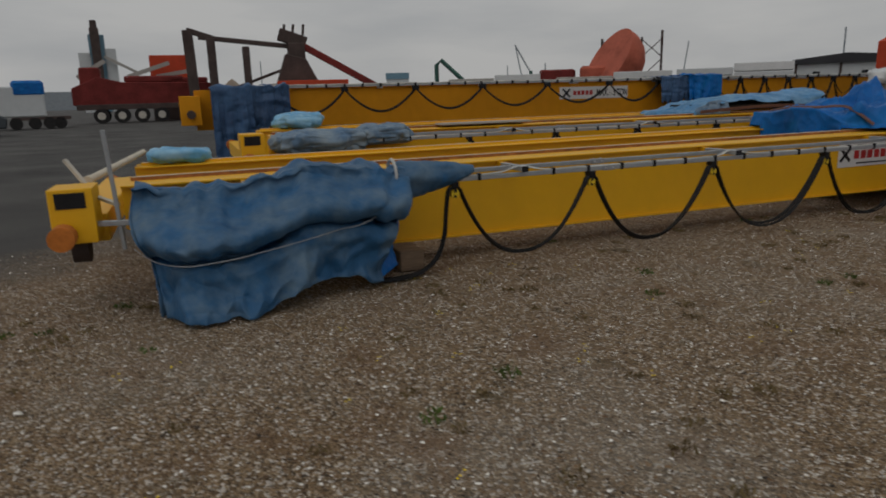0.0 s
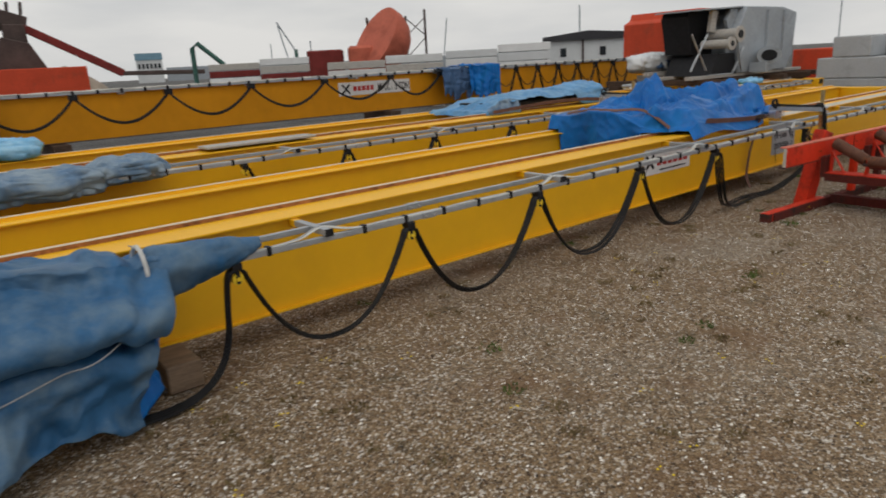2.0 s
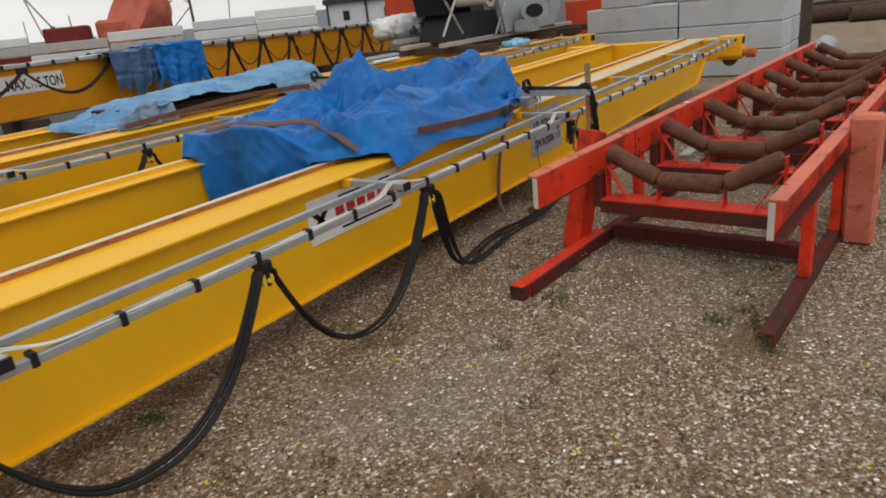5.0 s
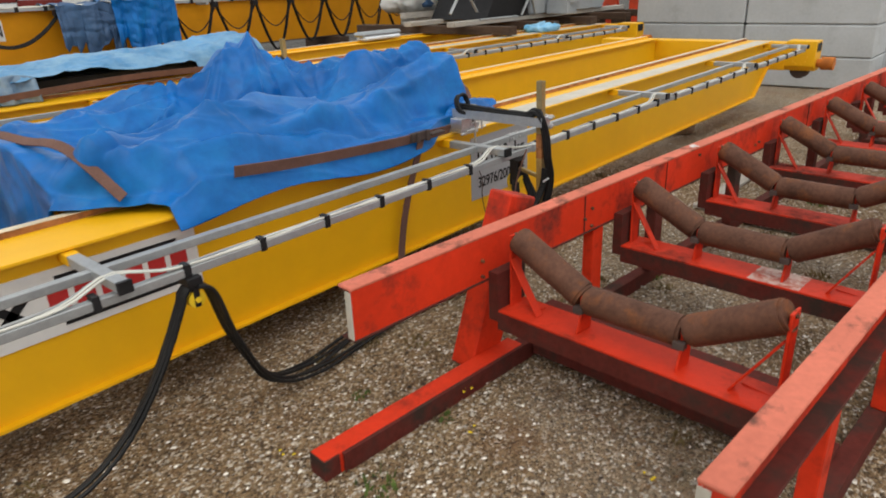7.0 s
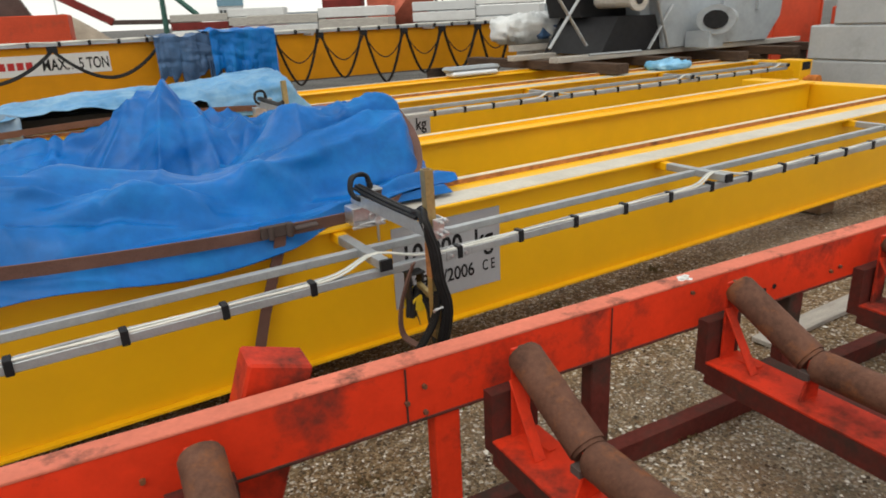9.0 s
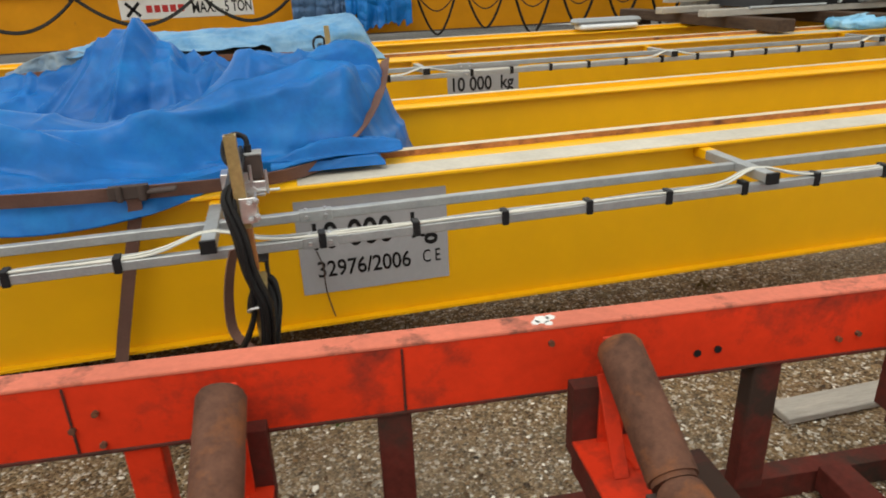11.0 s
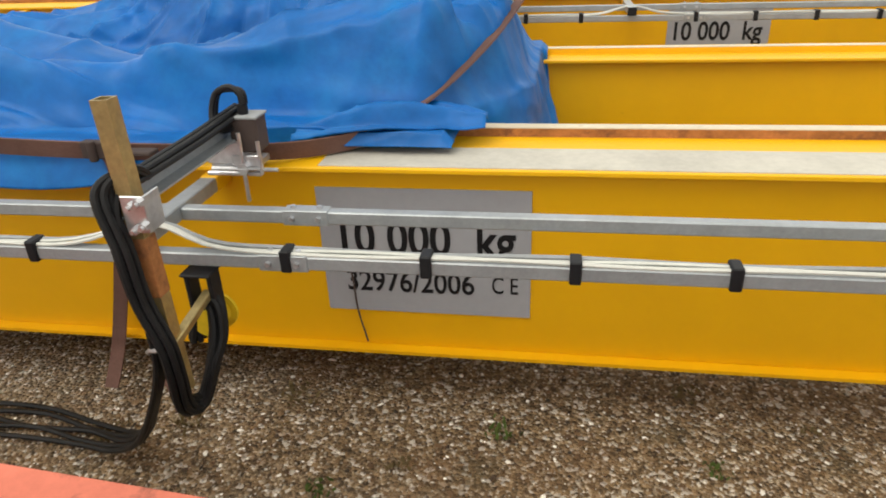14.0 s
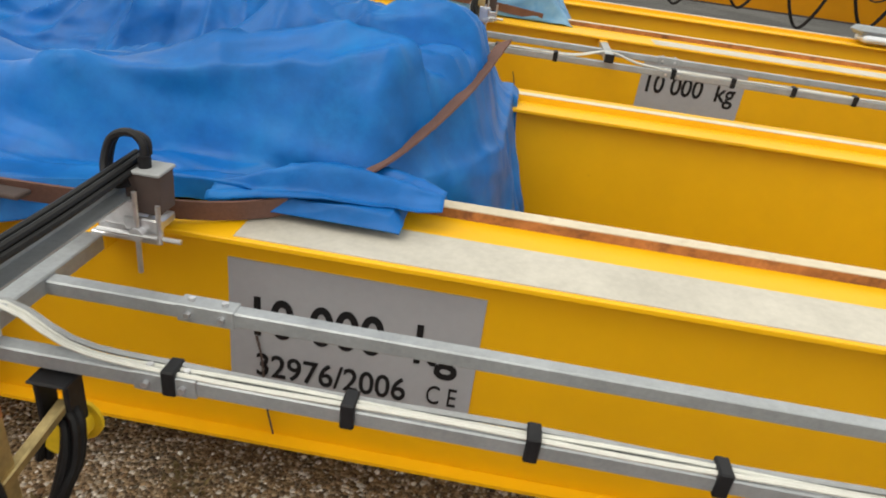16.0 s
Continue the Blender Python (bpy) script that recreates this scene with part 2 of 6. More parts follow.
CLEAR_FILM = tarp_material("milky_plastic_film", (0.55, 0.58, 0.60), (0.72, 0.74, 0.75), 0.25)


def gravel_material():
    """Brown gravel with pale shell chips, greyer patches and asphalt towards the yard road."""
    mat = bpy.data.materials.new("shell_gravel")
    mat.use_nodes = True
    n, l = mat.node_tree.nodes, mat.node_tree.links
    bsdf = n["Principled BSDF"]
    bsdf.inputs["Roughness"].default_value = 0.92
    tc = n.new("ShaderNodeTexCoord")

    def vor(sc):
        v = n.new("ShaderNodeTexVoronoi")
        v.inputs["Scale"].default_value = sc
        l.new(tc.outputs["Object"], v.inputs["Vector"])
        return v

    def noi(sc, det=5, vec=None):
        v = n.new("ShaderNodeTexNoise")
        v.inputs["Scale"].default_value, v.inputs["Detail"].default_value = sc, det
        l.new(vec or tc.outputs["Object"], v.inputs["Vector"])
        return v.outputs[0]

    def ramp(src, stops):
        r = n.new("ShaderNodeValToRGB")
        els = r.color_ramp.elements
        while len(els) < len(stops):
            els.new(0.5)
        for e, (p, c) in zip(els, stops):
            e.position, e.color = p, (*c, 1)
        l.new(src, r.inputs[0])
        return r.outputs[0]

    def mix(f, a, b, mode="MIX"):
        m = n.new("ShaderNodeMix")
        m.data_type, m.blend_type = "RGBA", mode
        if isinstance(f, float):
            m.inputs["Factor"].default_value = f
        else:
            l.new(f, m.inputs["Factor"])
        for key, s in (("A", a), ("B", b)):
            if isinstance(s, tuple):
                m.inputs[key].default_value = (*s, 1)
            else:
                l.new(s, m.inputs[key])
        return m.outputs["Result"]

    stones = vor(70)
    sep = n.new("ShaderNodeSeparateColor")
    l.new(stones.outputs["Color"], sep.inputs[0])
    tone = ramp(sep.outputs[0], [(0.0, (0.025, 0.015, 0.008)), (0.35, (0.14, 0.086, 0.040)), (0.72, (0.36, 0.235, 0.120)), (0.86, (0.46, 0.36, 0.24)), (0.93, (0.92, 0.88, 0.81))])
    small = vor(135)
    sep2 = n.new("ShaderNodeSeparateColor")
    l.new(small.outputs["Color"], sep2.inputs[0])
    tone2 = ramp(sep2.outputs[1], [(0.0, (0.025, 0.014, 0.007)), (0.5, (0.215, 0.137, 0.068)), (0.88, (0.38, 0.28, 0.175)), (0.95, (0.76, 0.70, 0.60))])
    col = mix(0.5, tone, tone2)
    patch = n.new("ShaderNodeMapRange")
    patch.inputs["From Min"].default_value, patch.inputs["From Max"].default_value = 0.50, 0.68
    l.new(noi(0.55, 6), patch.inputs[0])
    grey = mix(0.35, col, (0.36, 0.33, 0.28))
    col = mix(patch.outputs[0], col, grey)
    ochre = n.new("ShaderNodeMapRange")
    ochre.inputs["From Min"].default_value, ochre.inputs["From Max"].default_value = 0.56, 0.70
    l.new(noi(1.7, 6), ochre.inputs[0])
    col = mix(ochre.outputs[0], col, mix(0.6, col, (0.19, 0.105, 0.05)))
    dark = n.new("ShaderNodeMapRange")
    dark.inputs["From Min"].default_value, dark.inputs["From Max"].default_value = 0.60, 0.75
    l.new(noi(3.1, 7), dark.inputs[0])
    col = mix(dark.outputs[0], col, mix(0.5, col, (0.06, 0.052, 0.024)))
    # yard road of worn asphalt beyond the gravel
    xyz = n.new("ShaderNodeSeparateXYZ")
    l.new(tc.outputs["Object"], xyz.inputs[0])
    edge = n.new("ShaderNodeMath")
    edge.operation = "MULTIPLY_ADD"
    l.new(xyz.outputs[0], edge.inputs[0])
    edge.inputs[1].default_value = -0.75
    l.new(xyz.outputs[1], edge.inputs[2])
    wob = n.new("ShaderNodeMath")
    wob.operation = "MULTIPLY_ADD"
    l.new(noi(0.8, 6), wob.inputs[0])
    wob.inputs[1].default_value = 3.0
    l.new(edge.outputs[0], wob.inputs[2])
    road = n.new("ShaderNodeMapRange")
    road.inputs["From Min"].default_value, road.inputs["From Max"].default_value = 7.0, 9.0
    l.new(wob.outputs[0], road.inputs[0])
    far = n.new("ShaderNodeMapRange")
    far.inputs["From Min"].default_value, far.inputs["From Max"].default_value = 11.0, 12.5
    l.new(xyz.outputs[1], far.inputs[0])
    both = n.new("ShaderNodeMath")
    both.operation = "MAXIMUM"
    l.new(road.outputs[0], both.inputs[0])
    l.new(far.outputs[0], both.inputs[1])
    asphalt = ramp(noi(0.5, 9), [(0.3, (0.05, 0.048, 0.046)), (0.55, (0.085, 0.082, 0.078)), (0.75, (0.13, 0.125, 0.118))])
    col = mix(both.outputs[0], col, asphalt)
    l.new(col, bsdf.inputs["Base Color"])
    bp = n.new("ShaderNodeBump")
    bp.inputs["Strength"].default_value, bp.inputs["Distance"].default_value = 1.0, 0.016
    hm = n.new("ShaderNodeMath")
    hm.operation = "SUBTRACT"
    hm.inputs[0].default_value = 1.0
    l.new(stones.outputs["Distance"], hm.inputs[1])
    l.new(hm.outputs[0], bp.inputs["Height"])
    l.new(bp.outputs[0], bsdf.inputs["Normal"])
    return mat


GRAVEL = gravel_material()


# ---- mesh helpers ----
def box(bm, x0, x1, y0, y1, z0, z1, m=None):
    vs = [bm.verts.new(p) for p in ((x0, y0, z0), (x1, y0, z0), (x1, y1, z0), (x0, y1, z0), (x0, y0, z1), (x1, y0, z1), (x1, y1, z1), (x0, y1, z1))]
    for q in ((3, 2, 1, 0), (4, 5, 6, 7), (0, 1, 5, 4), (1, 2, 6, 5), (2, 3, 7, 6), (3, 0, 4, 7)):
        bm.faces.new([vs[i] for i in q])
    if m is not None:
        bmesh.ops.transform(bm, matrix=m, verts=vs)
    return vs


def bar(bm, a, b, w, h, up=(0, 0, 1)):
    """A square-cut bar from a to b, w wide and h high."""
    a, b = Vector(a), Vector(b)
    d = (b - a).normalized()
    side = d.cross(Vector(up))
    side = side.normalized() if side.length > 1e-4 else Vector((1, 0, 0))
    top = side.cross(d)
    vs = []
    for c in (a, b):
        for s, t in ((-1, -1), (1, -1), (1, 1), (-1, 1)):
            vs.append(bm.verts.new(c + side * s * w / 2 + top * t * h / 2))
    for q in ((0, 1, 2, 3), (7, 6, 5, 4), (0, 4, 5, 1), (1, 5, 6, 2), (2, 6, 7, 3), (3, 7, 4, 0)):
        bm.faces.new([vs[i] for i in q])
    return vs


def cyl(bm, a, b, r, seg=16, r2=None):
    a, b = Vector(a), Vector(b)
    d = b - a
    m = Matrix.Translation((a + b) / 2) @ d.to_track_quat("Z", "Y").to_matrix().to_4x4()
    return bmesh.ops.create_cone(bm, cap_ends=True, segments=seg, radius1=r, radius2=r if r2 is None else r2, depth=d.length, matrix=m)["verts"]


def tube(bm, pts, r, seg=8, closed=False):
    """A round tube along a polyline."""
    pts = [Vector(p) for p in pts]
    rings = []
    last = None
    for i, p in enumerate(pts):
        d = (pts[min(i + 1, len(pts) - 1)] - pts[max(i - 1, 0)])
        d = d.normalized() if d.length > 1e-6 else Vector((0, 0, 1))
        if last is None:
            n = d.orthogonal().normalized()
        else:
            n = (last - d * last.dot(d))
            n = n.normalized() if n.length > 1e-5 else d.orthogonal().normalized()
        last = n
        o = d.cross(n)
        rings.append([bm.verts.new(p + (n * math.cos(2 * math.pi * k / seg) + o * math.sin(2 * math.pi * k / seg)) * r) for k in range(seg)])
    for r0, r1 in zip(rings, rings[1:]):
        for k in range(seg):
            bm.faces.new((r0[k], r0[(k + 1) % seg], r1[(k + 1) % seg], r1[k]))
    bm.faces.new(rings[0][::-1])
    bm.faces.new(rings[-1])


def prism(bm, profile, y0, y1):
    """An xz outline carried from y0 to y1."""
    a = [bm.verts.new((x, y0, z)) for x, z in profile]
    b = [bm.verts.new((x, y1, z)) for x, z in profile]
    bm.faces.new(a)
    bm.faces.new(b[::-1])
    for i in range(len(a)):
        j = (i + 1) % len(a)
        bm.faces.new((a[j], a[i], b[i], b[j]))


def smooth_path(pts, n=8):
    """A Catmull-Rom line through the points."""
    pts = [Vector(p) for p in pts]
    out = []
    for i in range(len(pts) - 1):
        p0, p1, p2, p3 = pts[max(i - 1, 0)], pts[i], pts[i + 1], pts[min(i + 2, len(pts) - 1)]
        for k in range(n):
            t = k / n
            out.append(0.5 * ((2 * p1) + (p2 - p0) * t + (2 * p0 - 5 * p1 + 4 * p2 - p3) * t * t + (3 * p1 - p0 - 3 * p2 + p3) * t ** 3))
    out.append(pts[-1])
    return out


def part(name, bm, mat, parent=None, label="", smooth=False, bevel=0.0, m=None):
    bmesh.ops.recalc_face_normals(bm, faces=bm.faces)
    if bevel:
        bmesh.ops.bevel(bm, geom=list(bm.edges), offset=bevel, segments=1, affect="EDGES", clamp_overlap=True)
    me = bpy.data.meshes.new(name)
    bm.to_mesh(me)
    bm.free()
    me.materials.append(mat)
    if smooth:
        me.polygons.foreach_set("use_smooth", [True] * len(me.polygons))
    ob = new(name, me)
    if smooth:
        me.set_sharp_from_angle(angle=radians(40))
    if parent is not None:
        ob.parent = parent
    if m is not None:
        ob.matrix_basis = m
    if label:
        ob["label"] = label
    return ob


def thing(name, label, category, m=None, group="", kind=""):
    ob = tagged(new(name), label, category, group, kind)
    if m is not None:
        ob.matrix_basis = m
    return ob


def words(name, text, size, mat, parent, m, squeeze=1.0, label="", bold=0.0):
    """Flat printed letters in the built-in font, facing -y."""
    cu = bpy.data.curves.new(name, "FONT")
    cu.body, cu.size, cu.extrude, cu.offset = text, 1.0, 0.0008, bold
    tmp = bpy.data.objects.new(name, cu)
    scene.collection.objects.link(tmp)
    me = bpy.data.meshes.new_from_object(tmp.evaluated_get(bpy.context.evaluated_depsgraph_get()))
    bpy.data.objects.remove(tmp)
    xs_all = [v.co.x for v in me.vertices]
    ys_all = [v.co.y for v in me.vertices]
    sx, sy = squeeze / (max(xs_all) - min(xs_all)), size / max(ys_all)
    me.transform(m @ pose(0, 0, 0, 90) @ Matrix.Diagonal((sx, sy, 1, 1)) @ Matrix.Translation((-min(xs_all), 0, 0)))
    root = list(range(len(me.vertices)))

    def find(i):
        while root[i] != i:
            root[i] = root[root[i]]
            i = root[i]
        return i

    for edge in me.edges:
        i, j = edge.vertices
        root[find(i)] = find(j)
    letters = {}
    for poly in me.polygons:
        letters.setdefault(find(poly.vertices[0]), []).append(tuple(poly.vertices))
    for faces in letters.values():
        used = sorted({i for f in faces for i in f})
        place = {i: k for k, i in enumerate(used)}
        piece = bpy.data.meshes.new(name)
        piece.from_pydata([me.vertices[i].co[:] for i in used], [], [tuple(place[i] for i in f) for f in faces])
        piece.materials.append(mat)
        ob = new(name, piece)
        ob.parent = parent
        if label:
            ob["label"] = label
    bpy.data.meshes.remove(me)


def wrinkle(p, seed, size=1.0):
    """Crease height at a place on a slack sheet: sharp ridges that branch, with slack hollows between."""
    q = Vector(p) / size + Vector((seed * 7.3, seed * 3.1, seed))
    a = noise.noise(Vector((q.x * 1.4 + q.z, q.y * 2.0, q.z * 1.8)))
    b = noise.noise(Vector((q.x * 1.1 + 5, q.y * 1.7 + 3, q.z * 1.3)))
    r1 = (1 - min(1, abs(noise.noise(Vector((q.x * 1.5 + 1.6 * a, q.y * 3.4 + 1.4 * b, q.z * 2.6)))) * 2.6)) ** 1.6
    r2 = (1 - min(1, abs(noise.noise(Vector((q.x * 3.2 + 2.2 * a + 9, q.y * 6.0 - 1.5 * b, q.z * 5.5)))) * 2.6)) ** 1.5
    r3 = (1 - min(1, abs(noise.noise(Vector((q.x * 8 + 2.5 * b, q.y * 9 + 2 * a, q.z * 10 + 4)))) * 2.4)) ** 1.4
    cells = noise.voronoi(Vector((q.x * 2.3 + 0.5 * a, q.y * 3.2 + 0.5 * b, q.z * 3.2)))[0]
    chips = noise.voronoi(Vector((q.x * 6 + 0.8 * b, q.y * 7 + 0.6 * a, q.z * 7)))[0]
    facet = min(1.0, cells[1] - cells[0]) - 0.35 + 0.15 * (min(1.0, chips[1] - chips[0]) - 0.35)
    return 0.8 * a + 0.7 * r1 + 0.25 * r2 + 0.06 * r3 - 0.4 - 0.5 * facet


def sheet(name, f, nu, nv, mat, parent=None, amp=0.03, seed=1.0, size=1.0, label="", thick=0.004, floor=None):
    """A creased cloth over the unit square: f(u, v) gives its place."""
    pts = [[Vector(f(i / nu, j / nv)) for j in range(nv + 1)] for i in range(nu + 1)]
    out = []
    for i in range(nu + 1):
        for j in range(nv + 1):
            du = pts[min(i + 1, nu)][j] - pts[max(i - 1, 0)][j]
            dv = pts[i][min(j + 1, nv)] - pts[i][max(j - 1, 0)]
            n = du.cross(dv)
            n = n.normalized() if n.length > 1e-9 else Vector((0, 0, 1))
            p = pts[i][j] + n * amp * wrinkle(pts[i][j], seed, size)
            if floor is not None:
                p.z = max(p.z, floor)
            out.append(p)
    me = bpy.data.meshes.new(name)
    w = nv + 1
    me.from_pydata(out, [], [(i * w + j, (i + 1) * w + j, (i + 1) * w + j + 1, i * w + j + 1) for i in range(nu) for j in range(nv)])
    me.materials.append(mat)
    me.polygons.foreach_set("use_smooth", [True] * len(me.polygons))
    ob = new(name, me)
    sol = ob.modifiers.new("thickness", "SOLIDIFY")
    sol.thickness = thick
    if parent is not None:
        ob.parent = parent
    if label:
        ob["label"] = label
    return ob


def ribbon(bm, pts, w, axis, t=0.003):
    """A flat strap along pts, w wide along axis."""
    ax = Vector(axis).normalized() * (w / 2)
    pts = [Vector(p) for p in pts]
    rows = []
    for i, p in enumerate(pts):
        d = (pts[min(i + 1, len(pts) - 1)] - pts[max(i - 1, 0)]).normalized()
        n = d.cross(ax).normalized() * t
        rows.append([bm.verts.new(q) for q in (p - ax - n, p + ax - n, p + ax + n, p - ax + n)])
    for a, b in zip(rows, rows[1:]):
        for k in range(4):
            bm.faces.new((a[k], a[(k + 1) % 4], b[(k + 1) % 4], b[k]))
    bm.faces.new(rows[0][::-1])
    bm.faces.new(rows[-1])


def gauss(a, w):
    return math.exp(-(a / w) ** 2)


def ease(a, b, x):
    t = min(1, max(0, (x - a) / (b - a)))
    return t * t * (3 - 2 * t)


# ---- ground ----
bm = bmesh.new()
xs = [-1500, -300, -60, -15, *[i * 0.5 - 4 for i in range(0, 53)], 40, 120, 400, 1500]
ys = [-1500, -200, -30, -8, *[i * 0.5 - 3 for i in range(0, 25)], 14, 30, 90, 400, 2000]
grid = [[bm.verts.new((x, y, (0.018 * noise.noise(Vector((x * 0.7, y * 0.7, 0))) if -5 < x < 22 and -3 < y < 9 else 0) - 0.01)) for y in ys] for x in xs]
for i in range(len(xs) - 1):
    for j in range(len(ys) - 1):
        bm.faces.new((grid[i][j], grid[i + 1][j], grid[i + 1][j + 1], grid[i][j + 1]))
ground = part("ground", bm, GRAVEL, smooth=True)
tagged(ground, "brown shell gravel yard with grey worn patches", "ground", kind="structure")

# ---- overhead cranes lying on timbers ----
HALF, WEB_TOP = 7.9, 0.61
ARMS = (-7.05, -4.91, -2.74, -0.56, 1.637, 3.76, 5.83, 7.7)
OUTLINE = ((-HALF, 0.33), (-7.45, 0.0), (7.45, 0.0), (HALF, 0.33), (HALF, WEB_TOP), (-HALF, WEB_TOP))
UNDER = ((-HALF, 0.33), (-7.45, 0.0), (7.45, 0.0), (HALF, 0.33), (HALF, 0.318), (7.455, -0.012), (-7.455, -0.012), (-HALF, 0.318))


def swag(x0, x1, zt, zb, power=2.4, n=22, skew=0.0):
    """One hanging cable bight from x0 to x1."""
    out = []
    for k in range(n + 1):
        s = -1 + 2 * k / n
        z = zb + (zt - zb) * abs(s) ** power
        out.append(((x0 + x1) / 2 + (x1 - x0) / 2 * (s + skew * (1 - s * s)), z))
    return out


def girder(crane, y, inner, paint, near):
    """A box girder; inner is +1 where its rail lies on the far side. near: with the bare grey strip."""
    bm = bmesh.new()
    prism(bm, OUTLINE, y, y + 0.27)
    g = part("girder", bm, paint, crane, bevel=0.002)
    bm = bmesh.new()
    box(bm, -HALF, HALF, y - 0.05, y + 0.32, WEB_TOP, WEB_TOP + 0.014)
    part("top_flange", bm, paint, g, bevel=0.002)
    bm = bmesh.new()
    prism(bm, UNDER, y - 0.04, y + 0.31)
    part("bottom_flange", bm, paint, g)
    ry = y + 0.262 if inner > 0 else y + 0.10
    bm = bmesh.new()
    box(bm, -HALF + 0.05, HALF - 0.05, ry, ry + 0.05, WEB_TOP + 0.014, WEB_TOP + 0.040)
    part("rail", bm, RUST if inner > 0 else paint, g, "rusty crab rail" if inner > 0 else "painted crab rail")
    bm = bmesh.new()
    box(bm, -HALF + 0.06, HALF - 0.06, ry + 0.002, ry + 0.048, WEB_TOP + 0.040, WEB_TOP + 0.043)
    part("rail_head", bm, RAIL_TOP, g, "worn bright rail head")
    if near:
        bm = bmesh.new()
        box(bm, 1.95, HALF - 0.1, y - 0.035, y + 0.14, WEB_TOP + 0.014, WEB_TOP + 0.017)
        part("flange_strip", bm, GREY_STEEL, g, "bare grey steel strip with yellow flecks")
    return g


def end_carriage(crane, sx):
    """A box beam across the girder ends with a wheel box, a buffer and a bolted cover at each end."""
    x = 8.05 if sx > 0 else -8.12
    hx = x if sx > 0 else -8.15
    up = 0.0 if sx > 0 else 0.055
    bm = bmesh.new()
    prism(bm, [(x - 0.13, 0.27), (x + 0.13, 0.27), (x + 0.13, 0.60 if sx > 0 else 0.46), (x - 0.13, 0.60 if sx > 0 else 0.46)], -0.2, 2.35)
    c = part("end_carriage", bm, YELLOW, crane, bevel=0.006)
    bm = bmesh.new()
    prism(bm, [(hx - 0.13, 0.33 + up), (hx - 0.08, 0.27 + up), (hx + 0.13, 0.27 + up), (hx + 0.13, 0.625 + up), (hx - 0.13, 0.625 + up)], -0.54, -0.195)
    part("wheel_box", bm, YELLOW, c, bevel=0.006)
    for y, d in ((-0.54, -1), (2.35, 1)):
        bm = bmesh.new()
        bx, bz = hx - up, 0.36 + 0.6 * up
        cyl(bm, (bx, y, bz), (bx, y + d * 0.05, bz), 0.05, 14)
        cyl(bm, (bx, y + d * 0.05, bz), (bx, y + d * 0.19, bz), 0.078, 18)
        part("buffer", bm, BUFFER, c, "orange-brown round buffer", smooth=True)
    for y in (-0.36, 2.1):
        bm = bmesh.new()
        cyl(bm, (hx - 0.05, y, 0.28), (hx + 0.05, y, 0.28), 0.11, 20)
        part("wheel", bm, BROWN_STEEL, c, "dark steel crane wheel", smooth=True)
    # black plate painted as the shade inside the open box end
    bm = bmesh.new()
    box(bm, hx - 0.09, hx + 0.085, -0.546, -0.54, 0.50 + up, 0.60 + up)
    part("end_opening", bm, BLACK, c, "dark open box end")
    if sx > 0:
        for k in range(10):
            a = k * math.pi / 5
            bm = bmesh.new()
            cyl(bm, (hx - 0.129, -0.36 + 0.09 * math.cos(a), 0.44 + 0.09 * math.sin(a)), (hx - 0.14, -0.36 + 0.09 * math.cos(a), 0.44 + 0.09 * math.sin(a)), 0.01, 6)
            part("bolt", bm, YELLOW, c)


